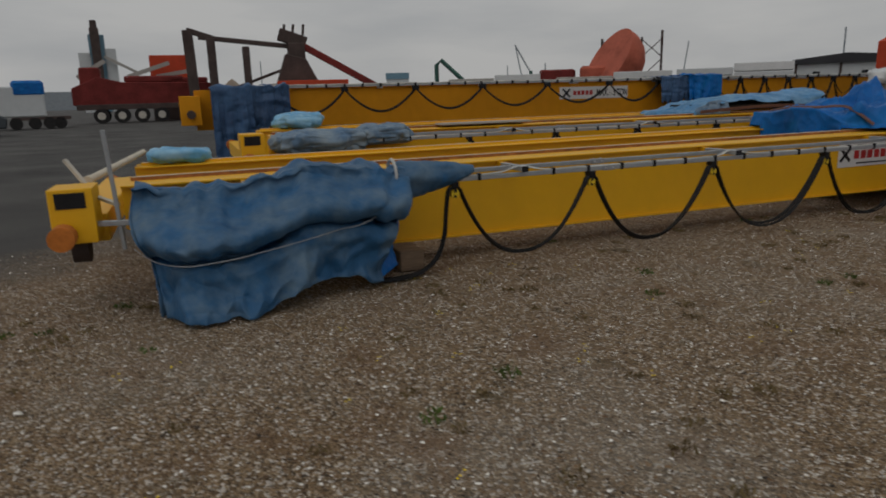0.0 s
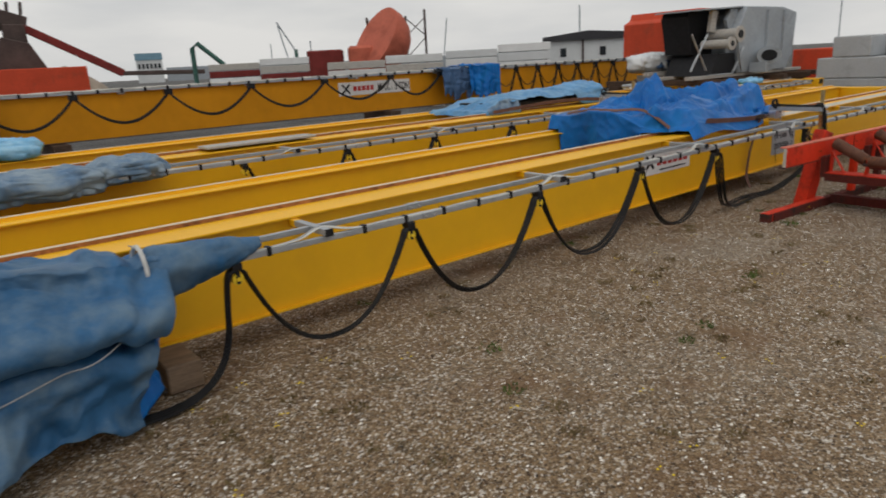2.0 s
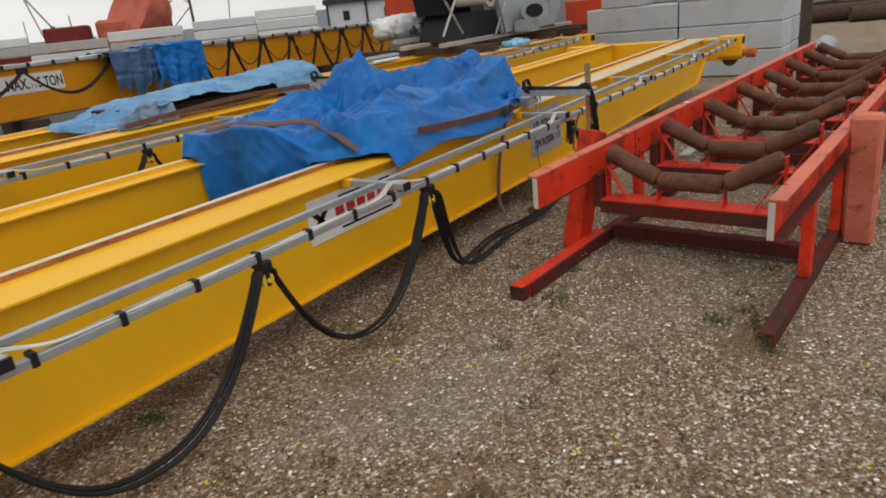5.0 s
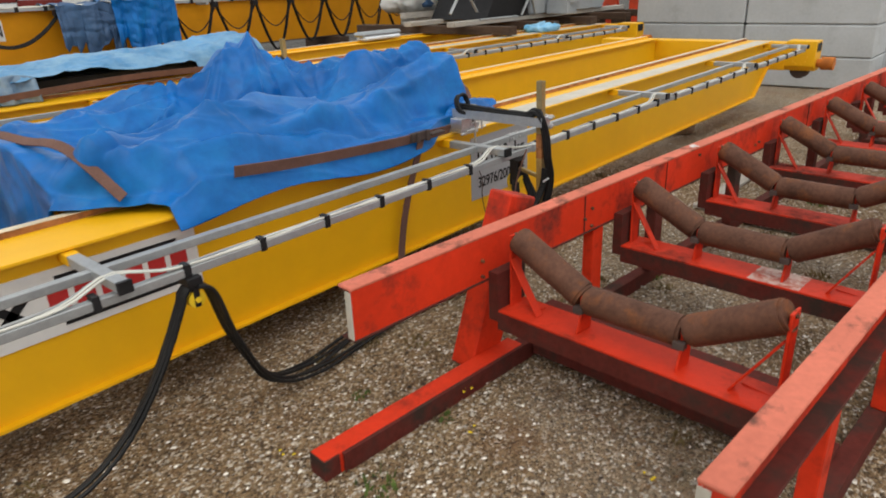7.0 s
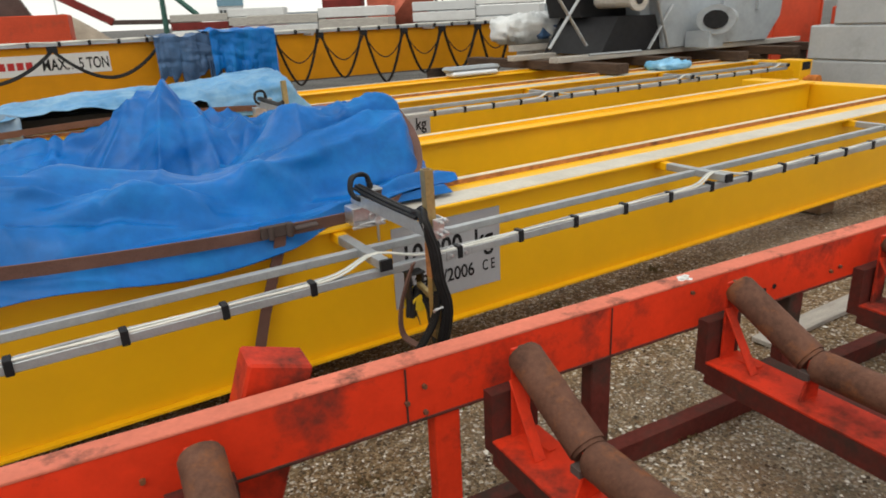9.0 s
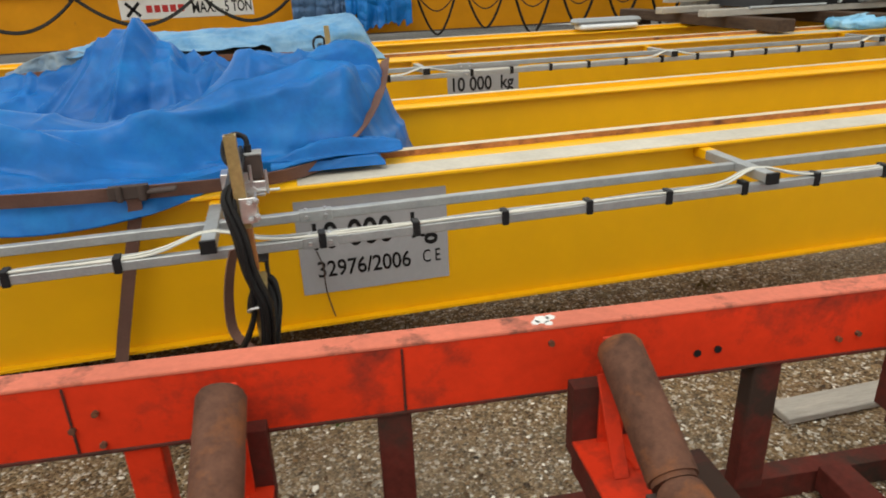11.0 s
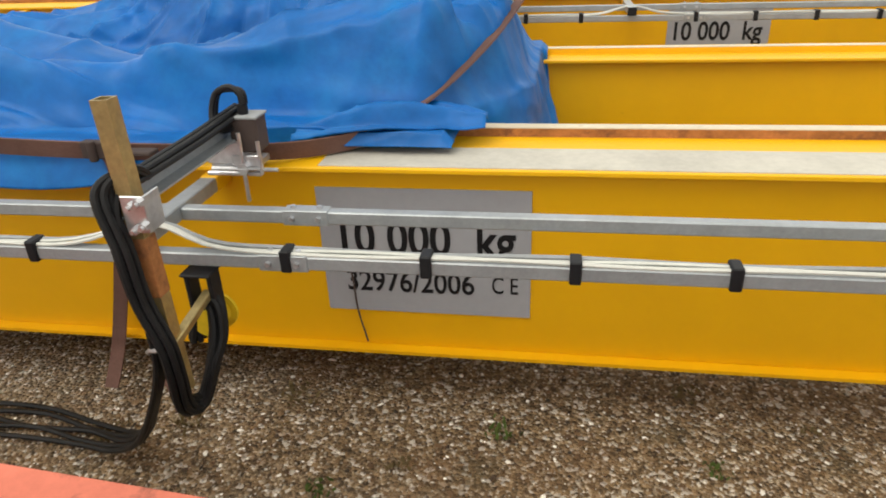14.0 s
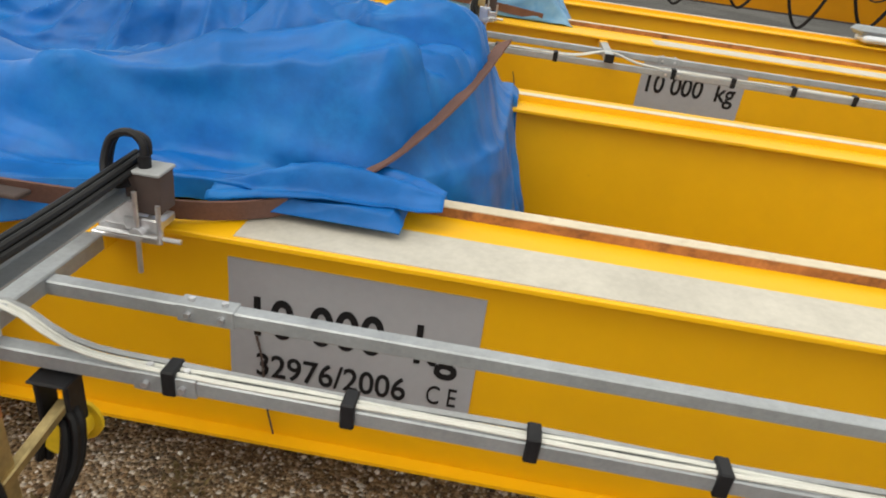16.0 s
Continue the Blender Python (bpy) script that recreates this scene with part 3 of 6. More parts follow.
def cable_rails(crane, arms):
    bm = bmesh.new()
    box(bm, -HALF + 0.75, HALF - 0.15, -0.297, -0.263, 0.562, 0.596)
    part("stiffening_rail", bm, GALV, crane, "square galvanised rail", bevel=0.003)
    bm = bmesh.new()
    box(bm, -HALF + 0.75, HALF - 0.15, -0.467, -0.433, 0.522, 0.556)
    rail = part("festoon_rail", bm, GALV, crane, "galvanised cable rail", bevel=0.003)
    for x in arms:
        bm = bmesh.new()
        box(bm, x - 0.024, x + 0.024, -0.495, -0.09, 0.563, 0.604)
        a = part("support_arm", bm, GALV, crane, "galvanised square arm", bevel=0.003)
        bm = bmesh.new()
        box(bm, x - 0.026, x + 0.026, -0.09, 0.0, 0.561, 0.606)
        part("arm_stub", bm, YELLOW, a, "yellow painted stub", bevel=0.003)
        bm = bmesh.new()
        box(bm, x - 0.026, x + 0.026, -0.510, -0.495, 0.561, 0.606)
        part("end_cap", bm, BLACK, a, "black plastic end cap")
    for x in (-4.1, 2.0):
        for y, z in ((-0.28, 0.579), (-0.45, 0.539)):
            bm = bmesh.new()
            box(bm, x - 0.06, x + 0.06, y - 0.0205, y + 0.0205, z - 0.0205, z + 0.0205)
            j = part("rail_joint", bm, GALV, rail, "bolted joint sleeve", bevel=0.002)
            for dx in (-0.035, 0.035):
                bm = bmesh.new()
                cyl(bm, (x + dx, y, z + 0.02), (x + dx, y, z + 0.028), 0.007, 6)
                cyl(bm, (x + dx, y - 0.02, z), (x + dx, y - 0.03, z), 0.007, 6)
                part("joint_bolt", bm, CHROME, crane)
    # cables strapped on the rail, lifted over each arm
    for dy, mat, rr, zz in ((-0.010, WHITE_CABLE, 0.0052, 0.562), (0.004, WHITE_CABLE, 0.0045, 0.561), (0.014, GREY_CABLE, 0.006, 0.562)):
        pts = []
        x = -HALF + 0.8
        while x < HALF - 0.2:
            lift = max((gauss(x - a, 0.13) for a in arms), default=0)
            pts.append((x, -0.45 + dy + 0.05 * lift * (1 if dy > -0.02 else 0.6), zz + 0.042 * lift + 0.003 * math.sin(x * 9 + dy * 200)))
            x += 0.05
        bm = bmesh.new()
        tube(bm, pts, rr, 6)
        part("power_cable", bm, mat, crane, "cable strapped along the rail", smooth=True)
    x = -6.956
    while x < HALF - 0.2:
        if min(abs(x - a) for a in arms) > 0.06:
            bm = bmesh.new()
            box(bm, x - 0.013, x + 0.013, -0.475, -0.426, 0.517, 0.573)
            part("cable_strap", bm, BLACK, rail, "black cable strap", bevel=0.003)
        x += 0.332


def festoon(crane, xs_, zb):
    """Trolleys under the festoon rail with flat cable loops between them."""
    for i, x in enumerate(xs_):
        bm = bmesh.new()
        box(bm, x - 0.03, x + 0.03, -0.49, -0.41, 0.485, 0.522)
        box(bm, x - 0.012, x + 0.012, -0.485, -0.415, 0.40, 0.49)
        t = part("festoon_trolley", bm, BLACK, crane, "black cable trolley", bevel=0.004)
        bm = bmesh.new()
        cyl(bm, (x, -0.478, 0.43), (x, -0.415, 0.43), 0.034, 16)
        cyl(bm, (x, -0.49, 0.43), (x, -0.41, 0.43), 0.012, 10)
        part("saddle", bm, PVC_YELLOW, t, "yellow plastic saddle", smooth=True)
    for i in range(len(xs_) - 1):
        low = zb[i % len(zb)]
        for k, dy in enumerate((-0.024, -0.008, 0.008, 0.024)):
            bm = bmesh.new()
            wob = 0.014 * math.sin(i * 2.1 + k * 1.3)
            pts = [(x, -0.455 + dy * (0.55 + 0.6 * abs(math.sin(x * 2 + i))), z) for x, z in swag(xs_[i] + 0.055, xs_[i + 1] - 0.055, 0.43, low + wob, 2.3, 22, -0.04)]
            top_a = [(xs_[i] + 0.055 * math.sin(a), -0.455 + dy, 0.43 + 0.055 * math.cos(a)) for a in (0.0, 0.5, 1.0)]
            top_b = [(xs_[i + 1] - 0.055 * math.sin(a), -0.455 + dy, 0.43 + 0.055 * math.cos(a)) for a in (1.0, 0.5, 0.0)]
            tube(bm, top_a + pts + top_b, 0.0088, 6)
            part("festoon_cable", bm, CABLE, crane, "black cable of a hanging loop", smooth=True)


def label_plate(crane, x0, x1, z0, z1, mat, name="rating_plate", y=-0.003):
    bm = bmesh.new()
    box(bm, x0, x1, y - 0.0015, y + 0.003, z0, z1)
    return part(name, bm, mat, crane)


def heading(text_parent, text, size, x, z, mat=INK, squeeze=0.72, y=-0.006, name="letter", bold=0.0):
    words(name, text, size, mat, text_parent, Matrix.Translation((x, y, z)), squeeze, bold=bold)


def crane_body(m, label):
    c = thing("bridge_crane", label, "crane", m, group="overhead cranes laid out in the yard")
    girder(c, 0.0, 1, YELLOW, True)
    girder(c, 1.5, -1, YELLOW, False)
    for sx in (-1, 1):
        end_carriage(c, sx)
    cable_rails(c, ARMS)
    return c


CRANE_1 = pose(9.95, 6.0, 0.205, 0, -0.30, 0)
crane_one = crane_body(CRANE_1, "yellow twin-girder overhead crane resting on timbers, cables along its side")
festoon(crane_one, [4.443 - 9.95, 5.679 - 9.95, 6.956 - 9.95, 8.327 - 9.95, 9.645 - 9.95], [-0.10, -0.11, -0.12, -0.13])
p = label_plate(crane_one, 11.87 - 9.95, 12.51 - 9.95, 0.13, 0.548, PLATE_GREY)
heading(p, "10 000  kg", 0.115, 1.985, 0.335, squeeze=0.53, bold=0.018)
heading(p, "32976/2006", 0.072, 1.99, 0.205, squeeze=0.40, bold=0.012)
heading(p, "C E", 0.058, 2.445, 0.212, squeeze=0.078)
p = label_plate(crane_one, 9.06 - 9.95, 9.92 - 9.95, 0.275, 0.545, PLATE_WHITE, "maker_plate")
bm = bmesh.new()
for a, b in (((-0.86, 0.34), (-0.72, 0.48)), ((-0.72, 0.34), (-0.86, 0.48))):
    bar(bm, (a[0], -0.006, a[1]), (b[0], -0.006, b[1]), 0.035, 0.002, (0, 1, 0))
part("emblem", bm, INK, p, "black cross-shaped emblem")
for k in range(6):
    bm = bmesh.new()
    box(bm, -0.66 + k * 0.1, -0.585 + k * 0.1, -0.0075, -0.004, 0.36, 0.45)
    part("printed_bar", bm, RED_INK, p, "red printed bar")
for z in (0.50, 0.305):
    bm = bmesh.new()
    box(bm, -0.62, -0.12, -0.0075, -0.004, z, z + 0.014)
    part("printed_line", bm, INK, p, "small dark printed line")

CRANE_2 = pose(11.35, 9.02, 0.33, 0, -0.1, 0)
crane_two = crane_body(CRANE_2, "yellow twin-girder overhead crane standing higher on timbers behind another")
festoon(crane_two, [-5.51, -4.27, -2.99, -1.62, -0.31], [-0.02, -0.03])
p = label_plate(crane_two, 1.92, 2.56, 0.13, 0.548, PLATE_GREY)
heading(p, "10 000  kg", 0.115, 1.965, 0.335, squeeze=0.55, bold=0.018)

# ---- third crane, taller, on trestles ----
C3 = pose(10.5, 13.43, 0.86, 0, 0, 0)
crane_three = thing("bridge_crane", "tall weathered yellow crane girder raised on timber stacks", "crane", C3, group="overhead cranes laid out in the yard")
bm = bmesh.new()
box(bm, -7.8, 11.0, 0, 0.32, 0.012, 0.70)
g3 = part("girder", bm, ORANGE_YELLOW, crane_three, bevel=0.003)
for z in (0.0, 0.70):
    bm = bmesh.new()
    box(bm, -7.2, 11.0, -0.05, 0.37, z, z + 0.014)
    part("flange", bm, ORANGE_YELLOW if z else BROWN_STEEL, g3)
bm = bmesh.new()
box(bm, -7.0, 10.8, -0.30, -0.26, 0.70, 0.735)
rail3 = part("festoon_rail", bm, GALV, crane_three, "dull cable rail along the top")
for k in range(52):
    x = -6.9 + k * 0.34
    bm = bmesh.new()
    box(bm, x - 0.018, x + 0.018, -0.325, -0.235, 0.69, 0.752)
    part("cable_strap", bm, BLACK, rail3)
for k in range(9):
    x = -6.6 + k * 2.1
    bm = bmesh.new()
    box(bm, x - 0.02, x + 0.02, -0.30, 0.0, 0.665, 0.70)
    part("support_arm", bm, GALV, crane_three)
bm = bmesh.new()
for dy in (-0.012, 0.012):
    tube(bm, [(-7.0 + i * 0.1, -0.28 + dy, 0.745 + 0.006 * math.sin(i * 0.9 + dy * 90)) for i in range(178)], 0.010, 5)
part("power_cable", bm, WHITE_CABLE, crane_three)
PEAKS = (-6.5, -5.2, -3.83, -2.44, -1.0, 0.49, 1.75)
for a, b in zip(PEAKS, PEAKS[1:]):
    bm = bmesh.new()
    for dy in (-0.02, 0.0):
        tube(bm, [(x, -0.28 + dy, z + dy) for x, z in swag(a, b, 0.66, 0.27 + 0.03 * math.sin(a * 5), 1.9, 20)], 0.014, 5)
    part("festoon_cable", bm, CABLE, crane_three, "thin sagging festoon cable", smooth=True)
for x in PEAKS:
    bm = bmesh.new()
    box(bm, x - 0.06, x + 0.06, -0.32, -0.24, 0.62, 0.70)
    part("festoon_trolley", bm, BLACK, crane_three)
for k in range(7):
    a = 3.3 + k * 0.72
    bm = bmesh.new()
    for dy in (-0.02, 0.02):
        tube(bm, [(x, -0.28 + dy, z) for x, z in swag(a + 0.03, a + 0.69, 0.66, -0.04 + 0.07 * math.sin(k * 2.2), 1.7, 18)], 0.013, 5)
    part("festoon_cable", bm, CABLE, crane_three, "deep festoon cable loop", smooth=True)
    bm = bmesh.new()
    tube(bm, [(x, -0.30, z) for x, z in swag(a, a + 0.72, 0.64, 0.28 + 0.03 * math.sin(k * 3.1), 1.8, 16)], 0.010, 5)
    part("festoon_cable", bm, CABLE, crane_three, "shallow festoon cable loop", smooth=True)
    bm = bmesh.new()
    box(bm, a - 0.05, a + 0.05, -0.32, -0.24, 0.62, 0.70)
    part("festoon_trolley", bm, BLACK, crane_three)
bm = bmesh.new()
box(bm, -8.05, -7.72, -0.72, 1.6, 0.12, 0.60)
ec = part("end_carriage", bm, ORANGE_YELLOW, crane_three, bevel=0.01)
bm = bmesh.new()
cyl(bm, (-7.88, -0.72, 0.30), (-7.88, -0.90, 0.30), 0.07, 14)
part("buffer", bm, BROWN_STEEL, ec, smooth=True)
p = label_plate(crane_three, -0.55, 1.15, 0.35, 0.60, PLATE_WHITE, "load_sign")
bm = bmesh.new()
for a, b in (((-0.47, 0.39), (-0.30, 0.56)), ((-0.30, 0.39), (-0.47, 0.56))):
    bar(bm, (a[0], -0.007, a[1]), (b[0], -0.007, b[1]), 0.04, 0.002, (0, 1, 0))
part("emblem", bm, INK, p, "black cross-shaped emblem")
for k in range(5):
    bm = bmesh.new()
    box(bm, -0.22 + k * 0.1, -0.145 + k * 0.1, -0.0075, -0.004, 0.43, 0.52)
    part("printed_bar", bm, RED_INK, p)
heading(p, "MAX.", 0.14, 0.36, 0.405, squeeze=0.30, bold=0.02)
heading(p, "2 x", 0.06, 0.68, 0.405, squeeze=0.08)
heading(p, "5 TON", 0.14, 0.78, 0.405, squeeze=0.35, bold=0.02)


def timber(x, y0, y1, z1, w=0.2, z0=0.0, mat=WOOD, label="weathered timber sleeper lying on gravel"):
    bm = bmesh.new()
    box(bm, x - w / 2, x + w / 2, y0, y1, z0, z1)
    ob = part("timber_sleeper", bm, mat, bevel=0.008)
    return tagged(ob, label, "timber", group="timbers under the cranes")


for x, y0, zz in ((4.1, 5.62, 0.165), (10.0, 6.9, 0.19), (16.1, 6.2, 0.225)):
    timber(x, y0, 7.95, zz)
for x in (5.2, 11.4, 17.5):
    timber(x, 8.75, 11.0, 0.155, 0.22)
    timber(x + 0.02, 8.7, 10.95, 0.31, 0.2, 0.157)
for x in (5.0, 11.0, 17.0):
    for k in range(4):
        timber(x + 0.03 * (k % 2), 13.1, 14.1, 0.214 * (k + 1), 0.24, 0.214 * k + 0.002, DARK_WOOD, "dark stacked timber carrying a crane girder")


# ---- tarpaulins ----
CREASE_RNG = random.Random(21)
CREASES = []
for _k in range(26):  # long shallow folds running along the front roll
    _x, _y, _a, _l = CREASE_RNG.uniform(9.2, 11.6), CREASE_RNG.uniform(6.0, 6.6), CREASE_RNG.gauss(0.16, 0.16), CREASE_RNG.uniform(0.5, 1.6)
    CREASES.append((_x, _y, _x + _l * math.cos(_a), _y + _l * math.sin(_a) * 0.6, CREASE_RNG.uniform(0.02, 0.055) * CREASE_RNG.choice((1, -1, -1)), CREASE_RNG.uniform(0.018, 0.05)))
for _k in range(11):  # pleats fanning out from the peak
    _a = radians(-150 + _k * 12 + CREASE_RNG.uniform(-4, 4))
    _l = CREASE_RNG.uniform(0.5, 0.95)
    CREASES.append((11.2 + 0.025 * _k, 7.5, 11.2 + 0.025 * _k + _l * math.cos(_a), 7.5 + _l * math.sin(_a), CREASE_RNG.uniform(0.025, 0.05) * (1 if _k % 2 else -0.6), CREASE_RNG.uniform(0.025, 0.045)))
for _k in range(12):  # slack folds in the hollow and on the back
    _x, _y, _a, _l = CREASE_RNG.uniform(9.3, 11.0), CREASE_RNG.uniform(6.7, 7.5), CREASE_RNG.gauss(0.5, 0.5), CREASE_RNG.uniform(0.3, 0.7)
    CREASES.append((_x, _y, _x + _l * math.cos(_a), _y + _l * math.sin(_a), CREASE_RNG.uniform(0.03, 0.06) * CREASE_RNG.choice((1, -1)), CREASE_RNG.uniform(0.02, 0.04)))
for _k in range(16):
    _y = CREASE_RNG.uniform(6.3, 7.5)
    CREASES.append((11.95 + CREASE_RNG.uniform(-0.2, 0.2), _y, 12.5, _y + CREASE_RNG.uniform(-0.15, 0.15), CREASE_RNG.uniform(0.02, 0.04) * (1 if _k % 2 else -1), 0.028))

for _k in range(70):  # short crumples
    _x, _y, _a, _l = CREASE_RNG.uniform(9.2, 12.2), CREASE_RNG.uniform(6.0, 7.5), CREASE_RNG.uniform(-1.2, 1.2), CREASE_RNG.uniform(0.12, 0.40)
    CREASES.append((_x, _y, _x + _l * math.cos(_a), _y + _l * math.sin(_a), CREASE_RNG.uniform(0.007, 0.016) * CREASE_RNG.choice((1, -1)), CREASE_RNG.uniform(0.011, 0.018)))


def crease_height(x, y):
    h = 0.0
    for x0, y0, x1, y1, amp, w in CREASES:
        dx, dy = x1 - x0, y1 - y0
        t = min(1, max(0, ((x - x0) * dx + (y - y0) * dy) / (dx * dx + dy * dy)))
        d = math.hypot(x - x0 - t * dx, y - y0 - t * dy)
        if d < 5 * w:
            h += amp * math.exp(-d / w) * (0.35 + 0.65 * math.sin(math.pi * min(0.97, max(0.03, t))))
    return h


BACK_LINE = [(9.1, 1.02), (9.6, 1.08), (10.2, 1.09), (10.72, 1.10), (10.92, 1.20), (11.06, 1.33), (11.18, 1.34), (11.40, 1.17), (12.0, 1.10), (12.6, 0.98)]


def hoist_tarp(u, v):
    a, b = -0.16 + 1.32 * u, -0.10 + 1.2 * v
    ca, cb = min(1, max(0, a)), min(1, max(0, b))
    x = 9.50 + 2.74 * ca
    lip = ease(11.2, 11.7, x)
    y_front = 5.955 + 0.13 * lip
    y = y_front + (7.645 - y_front) * cb
    start = 9.50 + 0.36 * ease(6.40, 5.98, y)
    x = start + (12.24 - start) * ca
    x += 0.24 * ca * ease(6.2, 6.8, y)
    yr = 6.38 + 0.14 * ease(10.8, 12.0, x)
    zr = 1.07 + 0.07 * ease(9.5, 10.3, x) + 0.05 * ease(11.0, 11.9, x)
    foot = y_front + 0.02 + 0.17 * ease(10.5, 11.5, x) * ease(12.3, 11.95, x)
    s = min(1, max(0, (y - foot) / (yr - foot)))
    roll = 0.905 + (zr - 0.905) * math.sin(math.pi / 2 * s) ** 0.8
    roll -= 0.27 * ease(yr - 0.02, yr + 0.28, y) * ease(9.4, 10.3, x) * ease(11.75, 11.15, x)
    rear = BACK_LINE[-1][1]
    for (xa, za), (xb, zb) in zip(BACK_LINE, BACK_LINE[1:]):
        if xa <= x < xb:
            rear = za + (zb - za) * (x - xa) / (xb - xa)
    k = ease(yr + 0.26, 7.45, y)
    e = ease(0, 0.05, ca) * ease(1, 0.95, ca) * ease(1, 0.90, cb)
    h = roll + (rear - roll) * k + 0.03 * gauss(x - 11.85, 0.38) * gauss(y - 6.95, 0.28)
    h += 0.07 * gauss(x - 9.98, 0.24) * gauss(y - 6.05, 0.13)
    rim = 0.90 + (0.19 * ease(6.2, 6.8, y) - 0.06 * ease(7.0, 7.4, y)) * ease(0.5, 0.0, ca)
    long_fold = 1 - 2.4 * abs(noise.noise(Vector((x * 0.6 + y * 0.4, y * 2.7 - x * 0.5, 3.7))))
    cross_fold = 1 - 2.4 * abs(noise.noise(Vector((x * 2.3 - y, y * 1.7 + x * 0.6, 8.2))))
    h += (0.105 * long_fold + 0.04 * cross_fold - 0.055) * e * ease(0.0, 0.35, s)
    h = rim + (h - rim) * e + 1.7 * crease_height(x, y) * (0.3 + 0.7 * e) * (0.45 + 0.55 * ease(0, 0.3, s))
    between = ease(6.33, 6.43, y) * ease(7.50, 7.42, y)
    if a < 0:
        d = -a / 0.16
        h += d * ((0.42 - h) * between + (0.872 - h) * (1 - between))
        x -= 0.05 * d * (1 - between) - 0.06 * math.sin(y * 9) * d * between
    if a > 1:
        d = (a - 1) / 0.16
        h += d * ((0.36 - h) * between + (0.872 - h) * (1 - between))
        x += (0.03 + 0.10 * between + 0.045 * math.sin(y * 27 + 2 * math.sin(y * 9)) * between) * d
    if b < 0:
        d = -b / 0.10
        low = (0.80 + 0.03 * math.sin(x * 5)) * (1 - lip) + 0.868 * lip
        h += d * (low - h)
        y -= (0.06 * (1 - lip) + 0.02 * lip) * d
    if b > 1:
        d = (b - 1) / 0.10
        h += d * (0.80 - h)
        y += 0.06 * d
    return x, y, h


tarp_one = sheet("tarpaulin", hoist_tarp, 340, 240, TARP_BLUE, amp=0.012, seed=1.3, size=0.8)
tagged(tarp_one, "bright blue creased tarpaulin draped over a crane hoist", "tarpaulin")


def loose_flap(u, v):
    w = 0.05 + 0.17 * math.sin(math.pi * min(1, u * 0.85 + 0.1)) ** 0.7
    fold = 0.05 * math.sin(math.pi * v) + 0.018 * math.sin(v * 14 + u * 4)
    return 11.80 + 0.56 * u, 6.02 + 0.13 * u + w * v, 0.893 + fold * (0.35 + 0.65 * math.sin(math.pi * u)) + 0.02 * u


sheet("loose_flap", loose_flap, 50, 36, TARP_BLUE, tarp_one, amp=0.008, seed=5.3, size=0.25, label="twisted loose corner lying on the flange")


def far_hoist_tarp(u, v):
    a, b = -0.10 + 1.20 * u, -0.14 + 1.28 * v
    ca, cb = min(1, max(0, a)), min(1, max(0, b))
    x, y = 9.95 + 2.80 * ca, 9.22 + 1.35 * cb
    e = ease(0, 0.16, ca) * ease(1, 0.93, ca) * ease(1, 0.85, cb)
    open_ = ease(10.15, 10.4, x) * ease(12.0, 11.7, x)
    roll = math.sqrt(max(0, 1 - ((y - 9.62) / 0.42) ** 2))
    h = 1.0 + e * (0.10 + (0.06 + 0.12 * ease(10.4, 11.6, x)) * roll + 0.03 * math.sin(x * 3.1))
    if a < 0 or a > 1:
        d = max(-a, a - 1) / 0.10
        h += d * (0.93 - h)
        x += 0.05 * d * (1 if a > 1 else -1)
    if b < 0:
        d = -b / 0.14
        h += d * ((1.115 if open_ > 0.5 else 0.965) * 1.0 - h) * (0.3 + 0.7 * (1 - open_))
        y -= 0.05 * d
    if b > 1:
        d = (b - 1) / 0.14
        h += d * (0.96 - h)
        y += 0.05 * d
    return x, y, h


tarp_two = sheet("tarpaulin", far_hoist_tarp, 150, 90, TARP_LIGHT, amp=0.028, seed=4.1, size=0.6)
tagged(tarp_two, "faded light blue tarpaulin rolled over a second crane hoist", "tarpaulin")


def hanging_corner(u, v):
    x = 9.86 + 0.62 * u
    top = 1.02 + 0.15 * math.sin(math.pi * min(1, u * 0.7))
    return x, 9.14 + 0.03 * math.sin(u * 17) + 0.06 * (1 - v), top + (0.96 - top) * v


sheet("hanging_corner", hanging_corner, 40, 20, TARP_GREY, tarp_two, amp=0.02, seed=9.1, size=0.3, label="grey cloth corner hanging at the end")
hoist_two = thing("hoist", "black hoist frame under the light blue tarpaulin", "hoist", pose(0, 0, 0))
bm = bmesh.new()
box(bm, 10.2, 12.2, 9.33, 10.2, 1.0, 1.10)
part("frame", bm, BLACK, hoist_two, bevel=0.01)
bm = bmesh.new()
cyl(bm, (10.5, 9.45, 1.08), (11.9, 9.45, 1.08), 0.05, 14)
part("drum", bm, BLACK, hoist_two, smooth=True)
strap_two = thing("tie_down_strap", "brown webbing strap along the light blue tarpaulin", "strap", pose(0, 0, 0))
bm = bmesh.new()
ribbon(bm, smooth_path([(9.9, 9.11, 1.0), (10.5, 9.12, 1.03), (11.2, 9.13, 1.055), (12.0, 9.15, 1.04), (12.6, 9.18, 0.99)]), 0.05, (0, -0.2, 1))
part("band", bm, WEBBING, strap_two)


